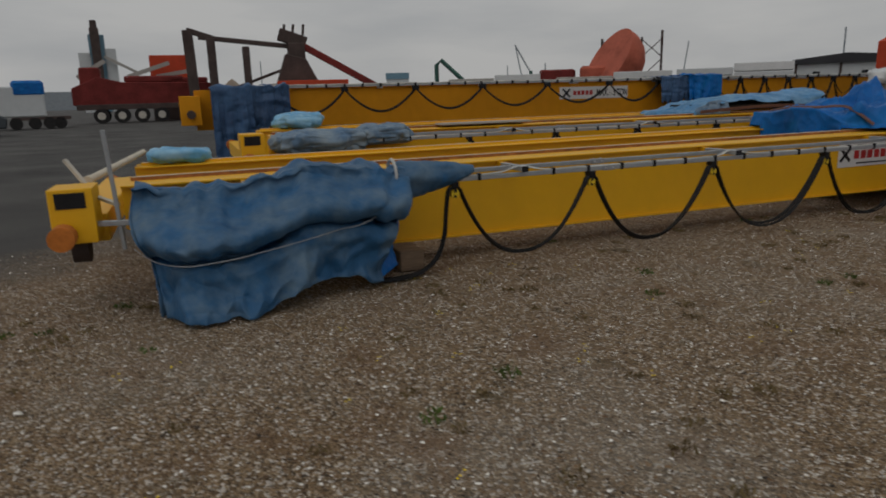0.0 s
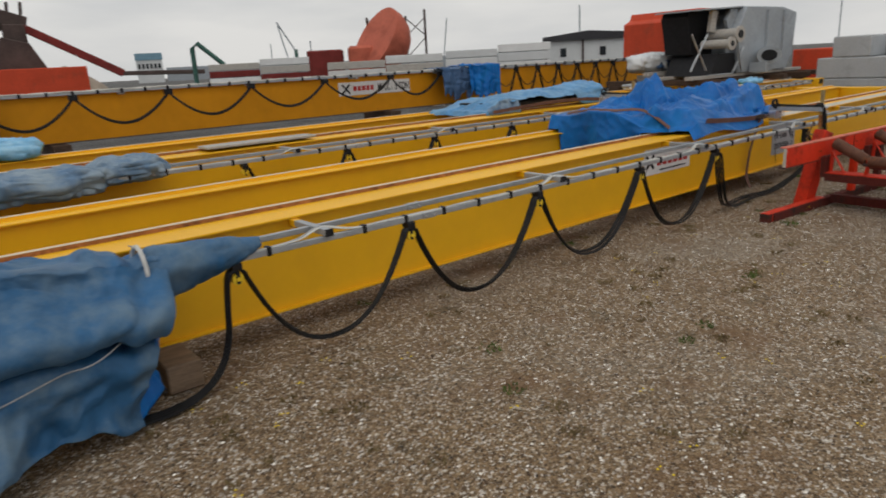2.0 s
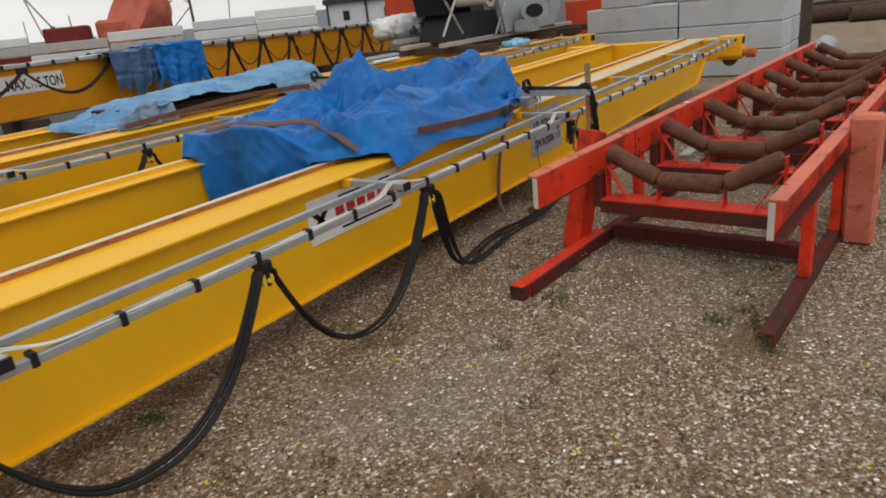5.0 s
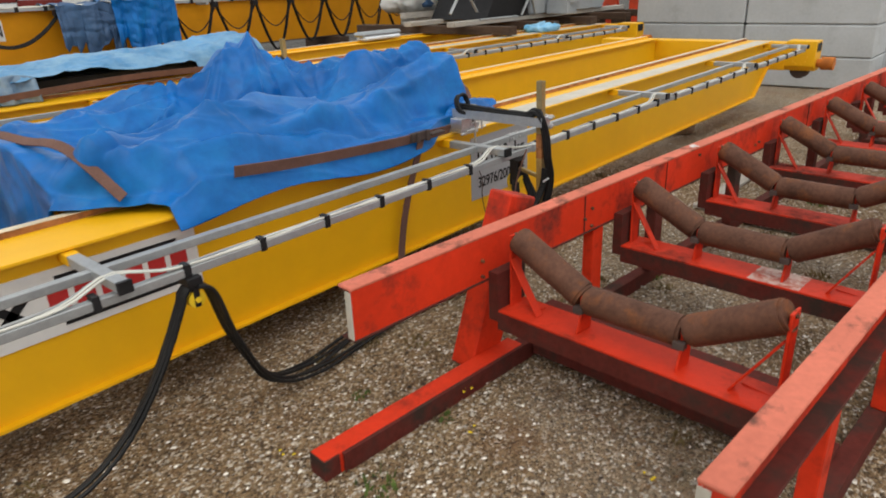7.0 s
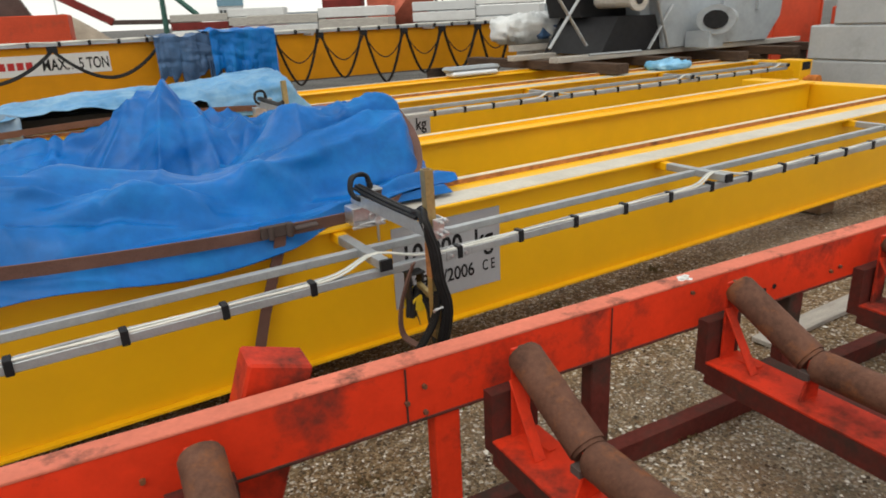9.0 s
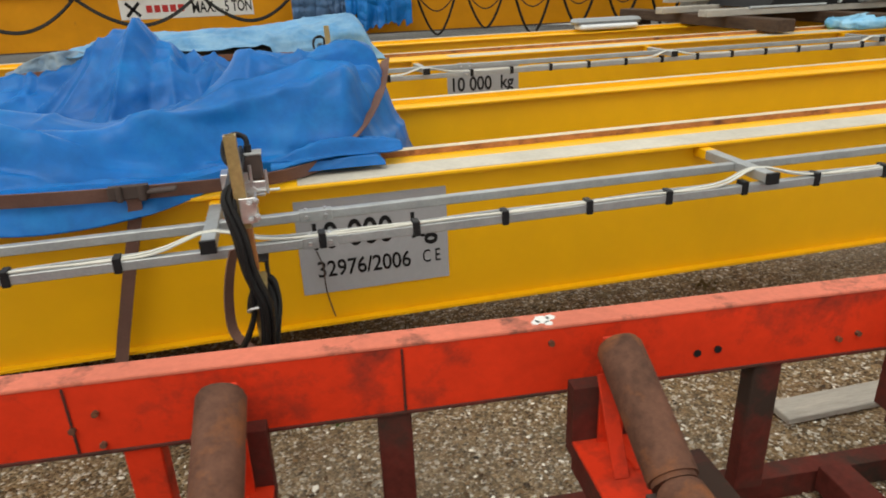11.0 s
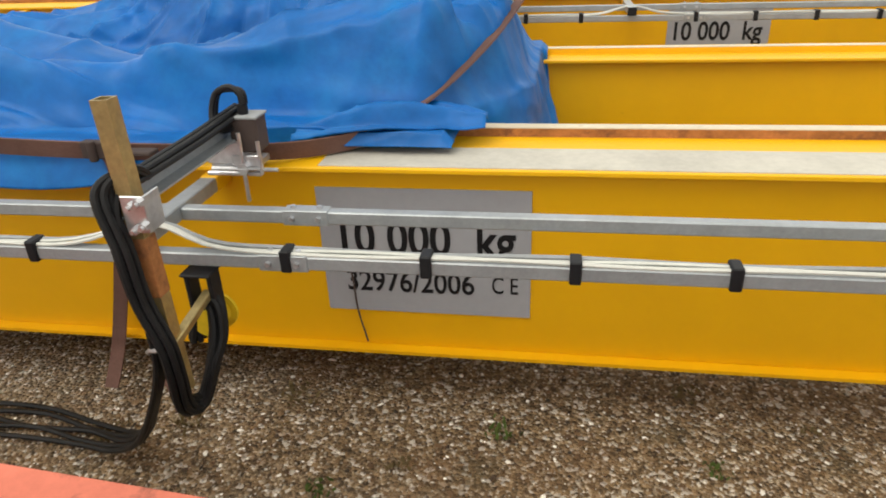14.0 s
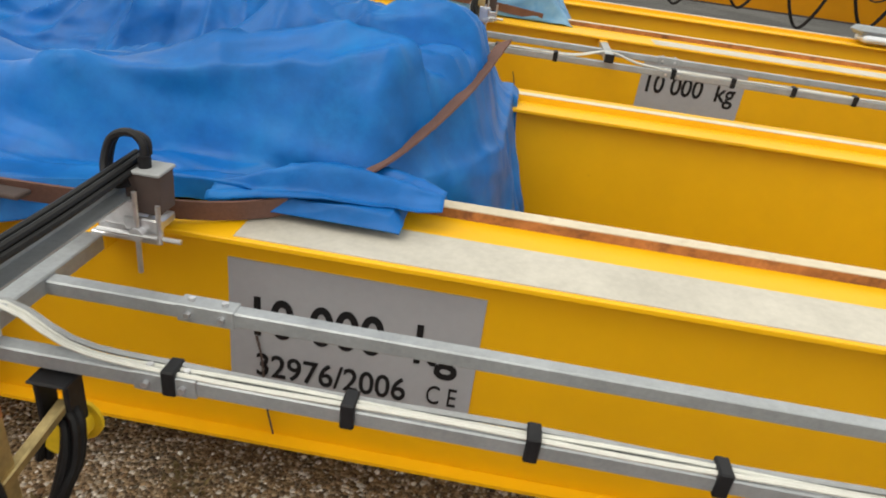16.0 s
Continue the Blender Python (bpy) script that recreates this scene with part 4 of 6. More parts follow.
def bundle_tarp(u, v):
    """Slack cover hung over cable bundles at the girder's end; u along it, v from its back over the top to the ground."""
    x = 2.17 + 1.87 * u
    top = 0.81 + 0.10 * gauss(u - 0.72, 0.2) - 0.03 * gauss(u - 0.1, 0.2) + 0.07 * noise.noise(Vector((u * 7, 1.7, 0))) + 0.05 * noise.noise(Vector((u * 19, 4.1, 0)))
    front = 5.04 + 0.26 * u ** 1.5 + 0.10 * gauss(u, 0.12)
    base = 0.012 + 0.13 * ease(0.42, 0.62, u) - 0.10 * ease(0.86, 0.95, u) + 0.02 * noise.noise(Vector((u * 9, 7.7, 0)))
    if v < 0.3:
        t = v / 0.3
        y = 5.90 + (5.45 - 5.90) * t
        z = top - 0.04 + 0.05 * math.sin(t * 2.2) + 0.06 * noise.noise(Vector((u * 8, t * 2.5, 2)))
    else:
        t = (v - 0.3) / 0.7
        y = 5.45 + (front - 5.45) * ease(0, 0.5, t)
        z = top + (base - top) * t ** 1.12
        pinch = 0.60 + 0.04 * noise.noise(Vector((u * 3, 5, 5))) - 0.12 * u
        below = ease(pinch + 0.03, 1, t)
        y -= 0.15 * gauss(t - pinch + 0.17, 0.14) + 0.04 * gauss(t - pinch - 0.13, 0.07)
        y += 0.05 * abs(noise.noise(Vector((u * 13 + t * 3, 2.2, t * 2)))) * gauss(t - 0.1, 0.22)
        y += 0.15 * gauss(t - pinch, 0.026)
        y -= (0.24 - 0.16 * u) * below
        y += 0.15 * noise.noise(Vector((u * 6.5 + 0.7 * t, 3.3, t * 1.2))) * below + 0.11 * abs(noise.noise(Vector((u * 14, 8.3, t * 4)))) * below
        y += 0.05 * noise.noise(Vector((u * 3.2 - t, t * 1.8, 9.1)))
        x -= 0.05 * (1 - u) * gauss(t - 0.3, 0.2)
        turn = ease(0.16, 0.0, u)
        y += 0.26 * turn * turn * (0.5 + 0.5 * t)
        x += 0.05 * turn * t
    x += (0.07 * ease(0.35, 1, v)) * (1 - u) - 0.27 * u * ease(0.3, 1, v)
    return x, y, z


tarp_end = thing("tarpaulin", "faded blue-grey tarpaulin roped over cable bundles at a girder end", "tarpaulin", pose(0, 0, 0))
cover_sheet = sheet("cover", bundle_tarp, 210, 180, TARP_FADED, tarp_end, amp=0.021, seed=2.2, size=0.9, floor=0.004)


def end_flap(u, v):
    """Left side of the cover, turned in towards the carriage."""
    a = bundle_tarp(0.0, 0.25 + 0.75 * v)
    return a[0] + 0.30 * u - 0.02, a[1] + 0.42 * u * (0.4 + 0.6 * v), a[2] * (1 - 0.05 * u)


sheet("side_flap", end_flap, 30, 60, TARP_FADED, tarp_end, amp=0.02, seed=3.2, size=0.6, floor=0.004)


def right_flap(u, v):
    a = bundle_tarp(1.0, 0.25 + 0.75 * v)
    return a[0] - 0.02 + (0.24 * v - 0.03) * u, a[1] + 0.40 * u * (1 - 0.3 * v), a[2] + 0.02 * u + 0.02 * v


sheet("right_flap", right_flap, 30, 60, TARP_BLUE, tarp_end, amp=0.02, seed=6.2, size=0.5, floor=0.004)


def tail(u, v):
    """Twisted tail of the cover round the cable rail."""
    x = 3.94 + 0.66 * u
    r = 0.135 * (1 - u) ** 0.7 + 0.028
    r *= 1 - 0.45 * gauss(u, 0.07)
    a = 2 * math.pi * v + 1.1 * u
    return x, 5.545 + r * math.cos(a) * 0.8, 0.765 + 0.02 * u + r * math.sin(a) - 0.25 * (r - 0.03)


sheet("tail", tail, 40, 36, TARP_FADED, tarp_end, amp=0.014, seed=8.0, size=0.3)
bm = bmesh.new()
COVER_AT = np.array([v.co[:] for v in cover_sheet.data.vertices])


def round_cover(x, z):
    """A place on the outside of the cover at x and height z."""
    close = COVER_AT[np.hypot(COVER_AT[:, 0] - x, COVER_AT[:, 2] - z) < 0.05]
    return x, (close[:, 1].min() if len(close) else 5.3) - 0.008, z


tube(bm, smooth_path([(2.13, 5.45, 0.42), *[round_cover(2.26 + 0.17 * k, 0.375 + 0.0022 * k * k) for k in range(9)], (3.98, 5.5, 0.58)]), 0.004, 6)
part("rope", bm, GREY_CABLE, tarp_end, "thin pale rope", smooth=True)
bm = bmesh.new()
tube(bm, [(3.94, 5.545 + 0.13 * math.cos(a), 0.75 + 0.15 * math.sin(a)) for a in [k * math.pi / 8 for k in range(17)]], 0.012, 6)
part("tie", bm, PALE_ROPE, tarp_end, "white tie at the neck", smooth=True)


def lump(x0, x1, y0, y1, z0, z1, mat, name, label, category="tarpaulin", seed=1.0, amp=0.05, size=0.5, n=44, pinch=0.5, parent=None):
    """A rounded wrapped bundle that rests on z0."""
    def f(u, v):
        a, b = 2 * math.pi * u, math.pi * (0.5 - v) * 0.999
        ca, sa = math.cos(a), math.sin(a)
        k = abs(math.cos(b)) ** pinch * (1 + (0.07 * math.sin(7 * a + seed * 5 + 2 * b) + 0.05 * math.sin(12 * a + seed * 11)) * (0.35 + 0.65 * v))
        sx = math.copysign(abs(ca) ** 0.55, ca) * k
        sy = math.copysign(abs(sa) ** 0.55, sa) * k
        sz = math.copysign(abs(math.sin(b)) ** 0.7, math.sin(b))
        return (x0 + x1) / 2 + sx * (x1 - x0) / 2, (y0 + y1) / 2 + sy * (y1 - y0) / 2, (z0 + z1) / 2 + sz * (z1 - z0) / 2
    ob = sheet(name, f, n, n // 2, mat, parent, amp=amp, seed=seed, size=size, thick=0.003, floor=z0 if parent is None else None)
    if parent is None:
        tagged(ob, label, category)
    return ob


lump(3.45, 4.55, 8.45, 9.1, 0.74, 1.0, TARP_GREY, "tarpaulin", "pale blue-grey tarpaulin bundle tied along the second crane", seed=5.0, amp=0.055, size=0.35, n=80)
lump(4.4, 5.1, 8.5, 9.05, 0.80, 1.02, TARP_GREY, "tarpaulin", "grey-blue tarpaulin lump tied along the second crane", seed=5.7, amp=0.055, size=0.35, n=80)
def drape(x0, x1, yb, yf, ztop, low0, low1, mat, label, seed):
    """A ragged cover thrown over a girder's edge, hanging in folds to low0 .. low1."""
    def f(u, v):
        n1 = noise.noise(Vector((u * 5, seed, 0)))
        n2 = noise.noise(Vector((u * 11, seed, 4)))
        low = low0 + (low1 - low0) * u + 0.30 * n1 + 0.14 * n2
        x = x0 + (x1 - x0) * u + 0.05 * n2 * v
        if v < 0.3:
            t = v / 0.3
            return x, yb + (yf - yb) * t, ztop + 0.05 * n1 + 0.05 * noise.noise(Vector((u * 6, t * 3, seed)))
        t = (v - 0.3) / 0.7
        fold = 0.10 * noise.noise(Vector((u * 6 + 0.6 * t, seed + 3, t * 0.8))) + 0.05 * abs(noise.noise(Vector((u * 15, seed + 6, t))))
        return x + 0.08 * n1 * t, yf - 0.05 - fold * (0.3 + 0.7 * t), ztop + 0.05 * n1 + (low - ztop - 0.05 * n1) * t
    return tagged(sheet("tarpaulin", f, 80, 70, mat, amp=0.016, seed=seed, size=0.6), label, "tarpaulin")


drape(2.95, 3.62, 13.6, 12.75, 1.60, 0.30, 0.62, TARP_DARK, "dark blue tarpaulin hanging in folds over a crane end", 7.0)
drape(3.52, 4.25, 13.6, 12.85, 1.60, 0.80, 0.98, TARP_DARK, "dark blue slack tarpaulin beside the crane end", 7.9)
lump(3.7, 4.4, 10.45, 10.85, 0.955, 1.15, CYAN_FILM, "wrapped_parcel", "pale cyan plastic-wrapped bundle", "bundle", seed=9.0, amp=0.05, size=0.4)
lump(2.15, 2.72, 7.5, 7.95, 0.80, 0.93, CYAN_FILM, "wrapped_parcel", "pale cyan plastic sheet bundled on a girder end", "bundle", seed=9.4, amp=0.04, size=0.35)
drape(12.15, 12.98, 13.6, 13.0, 1.615, 1.10, 1.0, TARP_DARK, "dark blue tarpaulin hung over a hoist on the tall crane", 11.0)
drape(12.85, 13.75, 13.6, 12.95, 1.65, 1.02, 1.0, TARP_BLUE, "blue crumpled tarpaulin over a hoist on the tall crane", 12.0)
lump(17.2, 17.75, 8.95, 9.3, 0.955, 1.08, CYAN_FILM, "wrapped_parcel", "pale cyan film bundle on a girder end", "bundle", seed=13.0, amp=0.03, size=0.3)
# strap round the blue tarpaulin
strap = thing("tie_down_strap", "brown webbing strap with ratchet round the blue tarpaulin", "strap", pose(0, 0, 0))
TARP_AT = np.array([v.co[:] for v in tarp_one.data.vertices])


def on_tarp(x, y, lift=0.012):
    """A place resting on the blue tarpaulin over x, y."""
    close = TARP_AT[np.hypot(TARP_AT[:, 0] - x, TARP_AT[:, 1] - y) < 0.05]
    return x, y, (close[:, 2].max() if len(close) else 0.86) + lift


bm = bmesh.new()
ribbon(bm, smooth_path([(x, y, min(z, 1.10)) for x, y, z in (on_tarp(9.53, 7.42), on_tarp(9.55, 7.1), on_tarp(9.58, 6.75), on_tarp(9.62, 6.4), on_tarp(9.70, 6.12))]), 0.05, (1, 0.3, 0.5))
part("end_band", bm, WEBBING, strap)
bm = bmesh.new()
ribbon(bm, smooth_path([(10.12, 5.93, 0.955), (10.4, 5.905, 0.935), (10.8, 5.90, 0.912), (11.2, 5.905, 0.895), (11.6, 5.955, 0.878), (11.85, 6.02, 0.872), (12.02, 6.12, 0.885), (12.10, 6.22, 0.91)]), 0.055, (0, -0.25, 1))
part("front_band", bm, WEBBING, strap)
bm = bmesh.new()
ribbon(bm, smooth_path([(12.07, 6.16, 0.90), (12.21, 6.30, 0.985), (12.34, 6.58, 1.09), (12.43, 6.95, 1.195)]), 0.05, (0.9, -0.2, 0.4))
part("side_band", bm, WEBBING, strap)
bm = bmesh.new()
ribbon(bm, smooth_path([(11.30, 5.895, 0.88), (11.29, 5.915, 0.80), (11.20, 5.945, 0.5), (11.12, 5.93, 0.2), (11.10, 5.86, 0.06)]), 0.05, (1, 0, 0))
part("hanging_end", bm, WEBBING, strap)
bm = bmesh.new()
box(bm, 11.22, 11.36, 5.885, 5.915, 0.875, 0.925)
cyl(bm, (11.34, 5.88, 0.87), (11.34, 5.88, 0.93), 0.016, 10)
cyl(bm, (11.26, 5.88, 0.87), (11.26, 5.88, 0.93), 0.013, 10)
bar(bm, (11.36, 5.88, 0.90), (11.46, 5.87, 0.905), 0.045, 0.012)
part("ratchet", bm, BROWN_STEEL, strap, "dull metal ratchet buckle", bevel=0.003)

# ---- red belt conveyor frame with trough idlers ----
CV = pose(9.9, 4.38, -0.005, 0, 0, -3.9)
conveyor = thing("conveyor_frame", "faded red belt conveyor frame with rusty trough rollers on gravel", "conveyor", CV)


def stringer(y, d, x0, z1):
    """A channel with flanges turned outwards (d)."""
    bm = bmesh.new()
    box(bm, x0, 7.6, min(y, y + d * 0.012), max(y, y + d * 0.012), z1 - 0.200, z1 - 0.012)
    s = part("stringer", bm, RED, conveyor)
    # top flange in the paler red, bottom flange in the darker one
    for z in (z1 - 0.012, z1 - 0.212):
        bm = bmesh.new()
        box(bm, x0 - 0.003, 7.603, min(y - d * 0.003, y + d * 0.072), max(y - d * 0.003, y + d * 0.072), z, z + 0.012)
        part("flange", bm, RED_TOP if z > 0.6 else RED_DARK, s, "paler red top flange" if z > 0.6 else "", bevel=0.003)
    # thin pale plate: the light on the stringer's end face, put into colour
    bm = bmesh.new()
    box(bm, x0 - 0.006, x0 - 0.002, min(y, y + d * 0.03), max(y, y + d * 0.03), z1 - 0.198, z1 - 0.016)
    part("scraped_end", bm, GREY_STEEL, s, "pale end face with its light painted on")
    return s


far_stringer = stringer(0.55, 1, -0.045, 0.750)
near_stringer = stringer(-0.73, -1, -0.15, 0.755)
for x, z in ((1.36, 0.62), (1.42, 0.66), (1.42, 0.57), (2.55, 0.70), (3.4, 0.60), (3.46, 0.61), (0.62, 0.64), (0.62, 0.57)):
    bm = bmesh.new()
    cyl(bm, (x, 0.551, z), (x, 0.538, z), 0.0085, 6)
    part("bolt", bm, ROLLER_RUST, far_stringer)
for x in (1.36, 2.16, 4.4):
    bm = bmesh.new()
    box(bm, x - 0.0035, x + 0.0035, 0.545, 0.5495, 0.55, 0.736)
    part("weld_seam", bm, RED_DARK, far_stringer, "grimy weld seam", bevel=0.002)
# black discs give the holes their inner shade
for x, z in ((2.97, 0.61), (3.03, 0.615)):
    bm = bmesh.new()
    cyl(bm, (x, 0.551, z), (x, 0.546, z), 0.011, 10)
    part("hole", bm, BLACK, far_stringer, "dark bolt hole")
# flat white blobs on the top flange
bm = bmesh.new()
for dx, dy, r in ((0, 0, 0.022), (0.025, 0.008, 0.014), (-0.02, -0.012, 0.012), (0.012, -0.022, 0.012)):
    cyl(bm, (2.535 + dx, 0.585 + dy, 0.750), (2.535 + dx, 0.585 + dy, 0.7515), r, 7)
part("paint_splash", bm, PLATE_WHITE, far_stringer, "small white splash")


def roller(cross, a, b):
    bm = bmesh.new()
    a, b = Vector(a), Vector(b)
    d = (b - a).normalized()
    cyl(bm, a, b, 0.058, 22)
    cyl(bm, a - d * 0.012, a, 0.052, 22)
    cyl(bm, b, b + d * 0.012, 0.052, 22)
    cyl(bm, a - d * 0.035, b + d * 0.035, 0.014, 8)
    part("roller", bm, ROLLER_RUST, cross, "brown rusty steel roller", smooth=True)


for x in (0.76, 1.73, 2.70, 3.67, 4.64, 5.61, 6.58, 7.40):
    bm = bmesh.new()
    box(bm, x - 0.10, x + 0.08, -0.66, 0.50, 0.405, 0.415)
    cross = part("idler_frame", bm, RED, conveyor, bevel=0.002)
    # webs below the frame's top plate take the darker red
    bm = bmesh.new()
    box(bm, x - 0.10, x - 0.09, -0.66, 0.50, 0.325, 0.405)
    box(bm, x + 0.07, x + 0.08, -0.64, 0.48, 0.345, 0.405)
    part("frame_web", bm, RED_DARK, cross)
    roller(cross, (x, 0.46, 0.712), (x, 0.155, 0.560))
    roller(cross, (x, 0.115, 0.545), (x, -0.255, 0.545))
    roller(cross, (x, -0.295, 0.562), (x, -0.58, 0.714))
    for y, zt in ((0.485, 0.735), (-0.605, 0.74)):
        bm = bmesh.new()
        bar(bm, (x, y, 0.41), (x, y, zt), 0.07, 0.010, (0, 1, 0))
        bar(bm, (x + 0.02, y + (0.0 if y > 0 else 0.0), 0.41), (x + 0.03, y - (0.13 if y > 0 else -0.13), 0.42), 0.03, 0.006)
        bar(bm, (x - 0.03, y - (0.15 if y > 0 else -0.15), 0.415), (x - 0.03, y - (0.01 if y > 0 else -0.01), zt - 0.1), 0.04, 0.008, (0, 1, 0))
        part("end_bracket", bm, RED, cross, bevel=0.002)
    for y in (0.135, -0.275):
        bm = bmesh.new()
        box(bm, x - 0.035, x + 0.035, y - 0.005, y + 0.005, 0.415, 0.57)
        bar(bm, (x - 0.05, y, 0.415), (x - 0.02, y, 0.5), 0.02, 0.01, (0, 1, 0))
        part("middle_bracket", bm, RED, cross, bevel=0.002)
        bm = bmesh.new()
        box(bm, x - 0.06, x - 0.03, y - 0.02, y + 0.02, 0.505, 0.53)
        part("retaining_clip", bm, BROWN_STEEL, cross, "dull dark metal clip")
    # far hanger in the darker red, near hanger in the plain red
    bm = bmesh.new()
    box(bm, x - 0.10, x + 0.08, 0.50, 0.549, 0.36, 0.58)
    part("hanger_plate", bm, RED_DARK, cross, "dark red hanger plate")
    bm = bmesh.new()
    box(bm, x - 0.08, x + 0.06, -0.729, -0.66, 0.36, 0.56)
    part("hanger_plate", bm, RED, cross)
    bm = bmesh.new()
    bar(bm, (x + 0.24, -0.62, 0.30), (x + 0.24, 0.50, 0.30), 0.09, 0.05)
    part("tie_channel", bm, RED_DARK, cross, "dark red tie channel")

# legs beyond x = 2 and both skids take the darker red
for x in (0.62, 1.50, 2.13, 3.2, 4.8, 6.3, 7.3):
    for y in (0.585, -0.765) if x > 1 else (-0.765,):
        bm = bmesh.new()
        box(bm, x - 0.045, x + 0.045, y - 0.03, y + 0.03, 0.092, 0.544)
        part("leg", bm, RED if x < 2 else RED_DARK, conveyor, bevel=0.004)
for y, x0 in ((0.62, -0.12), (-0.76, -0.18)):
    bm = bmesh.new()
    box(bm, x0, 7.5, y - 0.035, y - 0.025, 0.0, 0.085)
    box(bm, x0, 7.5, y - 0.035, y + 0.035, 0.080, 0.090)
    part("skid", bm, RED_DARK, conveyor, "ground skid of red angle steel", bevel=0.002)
bm = bmesh.new()
box(bm, -0.20, 0.95, 0.60, 0.69, 0.0, 0.095)
part("skid_end", bm, RED, conveyor, bevel=0.004)
bm = bmesh.new()
box(bm, -0.204, -0.13, 0.597, 0.693, 0.0, 0.092)
part("burnt_end", bm, RED_DARK, conveyor, "blackened skid tip", bevel=0.004)
bm = bmesh.new()
box(bm, 1.635, 1.808, -0.36, -0.14, 0.413, 0.4165)
part("paint_patch", bm, WORN_PALE, conveyor, "pale worn patch on a cross frame")
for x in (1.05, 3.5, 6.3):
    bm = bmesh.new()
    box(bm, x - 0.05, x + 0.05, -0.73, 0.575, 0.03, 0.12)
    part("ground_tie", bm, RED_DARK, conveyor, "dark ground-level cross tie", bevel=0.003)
bm = bmesh.new()
bar(bm, (0.78, 0.76, 0.0), (1.03, 0.72, 0.80), 0.19, 0.13, (0, 1, 0))
part("strut_column", bm, RED, conveyor, "broad leaning box strut", bevel=0.008)
# this strut is all in the paler red
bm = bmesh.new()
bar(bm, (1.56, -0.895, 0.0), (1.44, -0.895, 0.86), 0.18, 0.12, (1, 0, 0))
part("strut_column", bm, RED_TOP, conveyor, "broad upright box strut of paler red", bevel=0.02)

# ---- cable tow arm of the hoist ----
tow = thing("tow_arm", "galvanised hoist tow arm with zinc post, cables and switch box", "cable arm", pose(11.74, 5.37, 0.205), group="hoist tow arms")
LEAN_POST = pose(-0.005, 0, 0, 0, -1.2, 0)
bm = bmesh.new()
for a, b in (((-0.018, -0.018), (-0.014, 0.018)), ((-0.014, 0.014), (0.014, 0.018)), ((0.014, -0.018), (0.018, 0.018)), ((-0.014, -0.018), (0.014, -0.014))):
    box(bm, a[0], b[0], a[1], b[1], 0.29, 0.978, LEAN_POST)
part("post", bm, ZINC, tow, "yellow zinc square tube post")
bm = bmesh.new()
box(bm, -0.020, 0.020, -0.020, 0.020, 0.55, 0.69, LEAN_POST)
part("rusty_sleeve", bm, RUST, tow, "rusty brown sleeve on the post", bevel=0.002)
bm = bmesh.new()
prism(bm, [(-0.075, 0.735), (-0.032, 0.735), (-0.032, 0.740), (-0.070, 0.740), (-0.070, 0.785), (-0.075, 0.785)], -0.04, 0.60)
part("arm", bm, GALV, tow, "galvanised channel arm")
for k in range(5):
    bm = bmesh.new()
    tube(bm, smooth_path([(-0.064 + k * 0.009, 0.58, 0.80 + 0.012 * (k % 2)), (-0.066 + k * 0.009, 0.3, 0.79 + 0.012 * (k % 2)), (-0.068 + k * 0.009, 0.02, 0.79 + 0.01 * (k % 2))]), 0.0078, 8)
    part("arm_cable", bm, CABLE, tow, "black cable laid on the arm", smooth=True)
for x0, x1, y0, y1, z0, z1 in ((-0.115, 0.015, 0.50, 0.60, 0.65, 0.672), (-0.125, 0.035, 0.485, 0.50, 0.64, 0.652), (-0.12, -0.02, 0.49, 0.58, 0.674, 0.735), (-0.045, 0.04, 0.485, 0.50, 0.655, 0.70)):
    bm = bmesh.new()
    box(bm, x0, x1, y0, y1, z0, z1)
    part("switch_bracket", bm, CHROME, tow, "bright metal switch bracket", bevel=0.003)
bm = bmesh.new()
box(bm, -0.045, 0.035, 0.50, 0.57, 0.702, 0.80)
box_switch = part("switch_box", bm, BROWN_STEEL, tow, "dark switch box", bevel=0.006)
bm = bmesh.new()
box(bm, -0.048, 0.038, 0.497, 0.573, 0.795, 0.803)
part("lid", bm, GREY_CABLE, box_switch, "grey box lid", bevel=0.002)
bm = bmesh.new()
cyl(bm, (-0.01, 0.53, 0.80), (-0.01, 0.53, 0.83), 0.014, 12)
part("gland", bm, BLACK, box_switch, "black cable gland", smooth=True)
for a, b in (((-0.01, 0.478, 0.57), (-0.01, 0.478, 0.765)), ((-0.10, 0.475, 0.665), (0.09, 0.475, 0.665)), ((0.045, 0.47, 0.655), (0.045, 0.47, 0.745))):
    bm = bmesh.new()
    cyl(bm, a, b, 0.0058, 8)
    part("switch_rod", bm, CHROME, tow, "bright switch rod", smooth=True)
bm = bmesh.new()
cyl(bm, (-0.01, 0.470, 0.665), (-0.01, 0.486, 0.665), 0.016, 12)
part("rod_hub", bm, CHROME, tow, "bright rod hub", smooth=True)
for dx in (0.0, 0.018):
    bm = bmesh.new()
    tube(bm, smooth_path([(-0.01, 0.53 + dx, 0.825), (-0.015, 0.535 + dx, 0.855), (-0.045, 0.54 + dx, 0.872 - dx * 0.5), (-0.085, 0.54 + dx, 0.855), (-0.10, 0.53 + dx, 0.81), (-0.09, 0.51 + dx, 0.775), (-0.06, 0.50, 0.765), (-0.03, 0.50, 0.775)]), 0.009, 8)
    part("conduit", bm, BLACK, tow, "black flexible conduit loop", smooth=True)
for x0, x1, y0, y1 in ((0.020, 0.025, -0.030, 0.030), (-0.026, 0.025, -0.031, -0.026)):
    bm = bmesh.new()
    box(bm, x0, x1, y0, y1, 0.71, 0.79)
    part("clamp_plate", bm, CHROME, tow, "bright clamp plate", bevel=0.002)
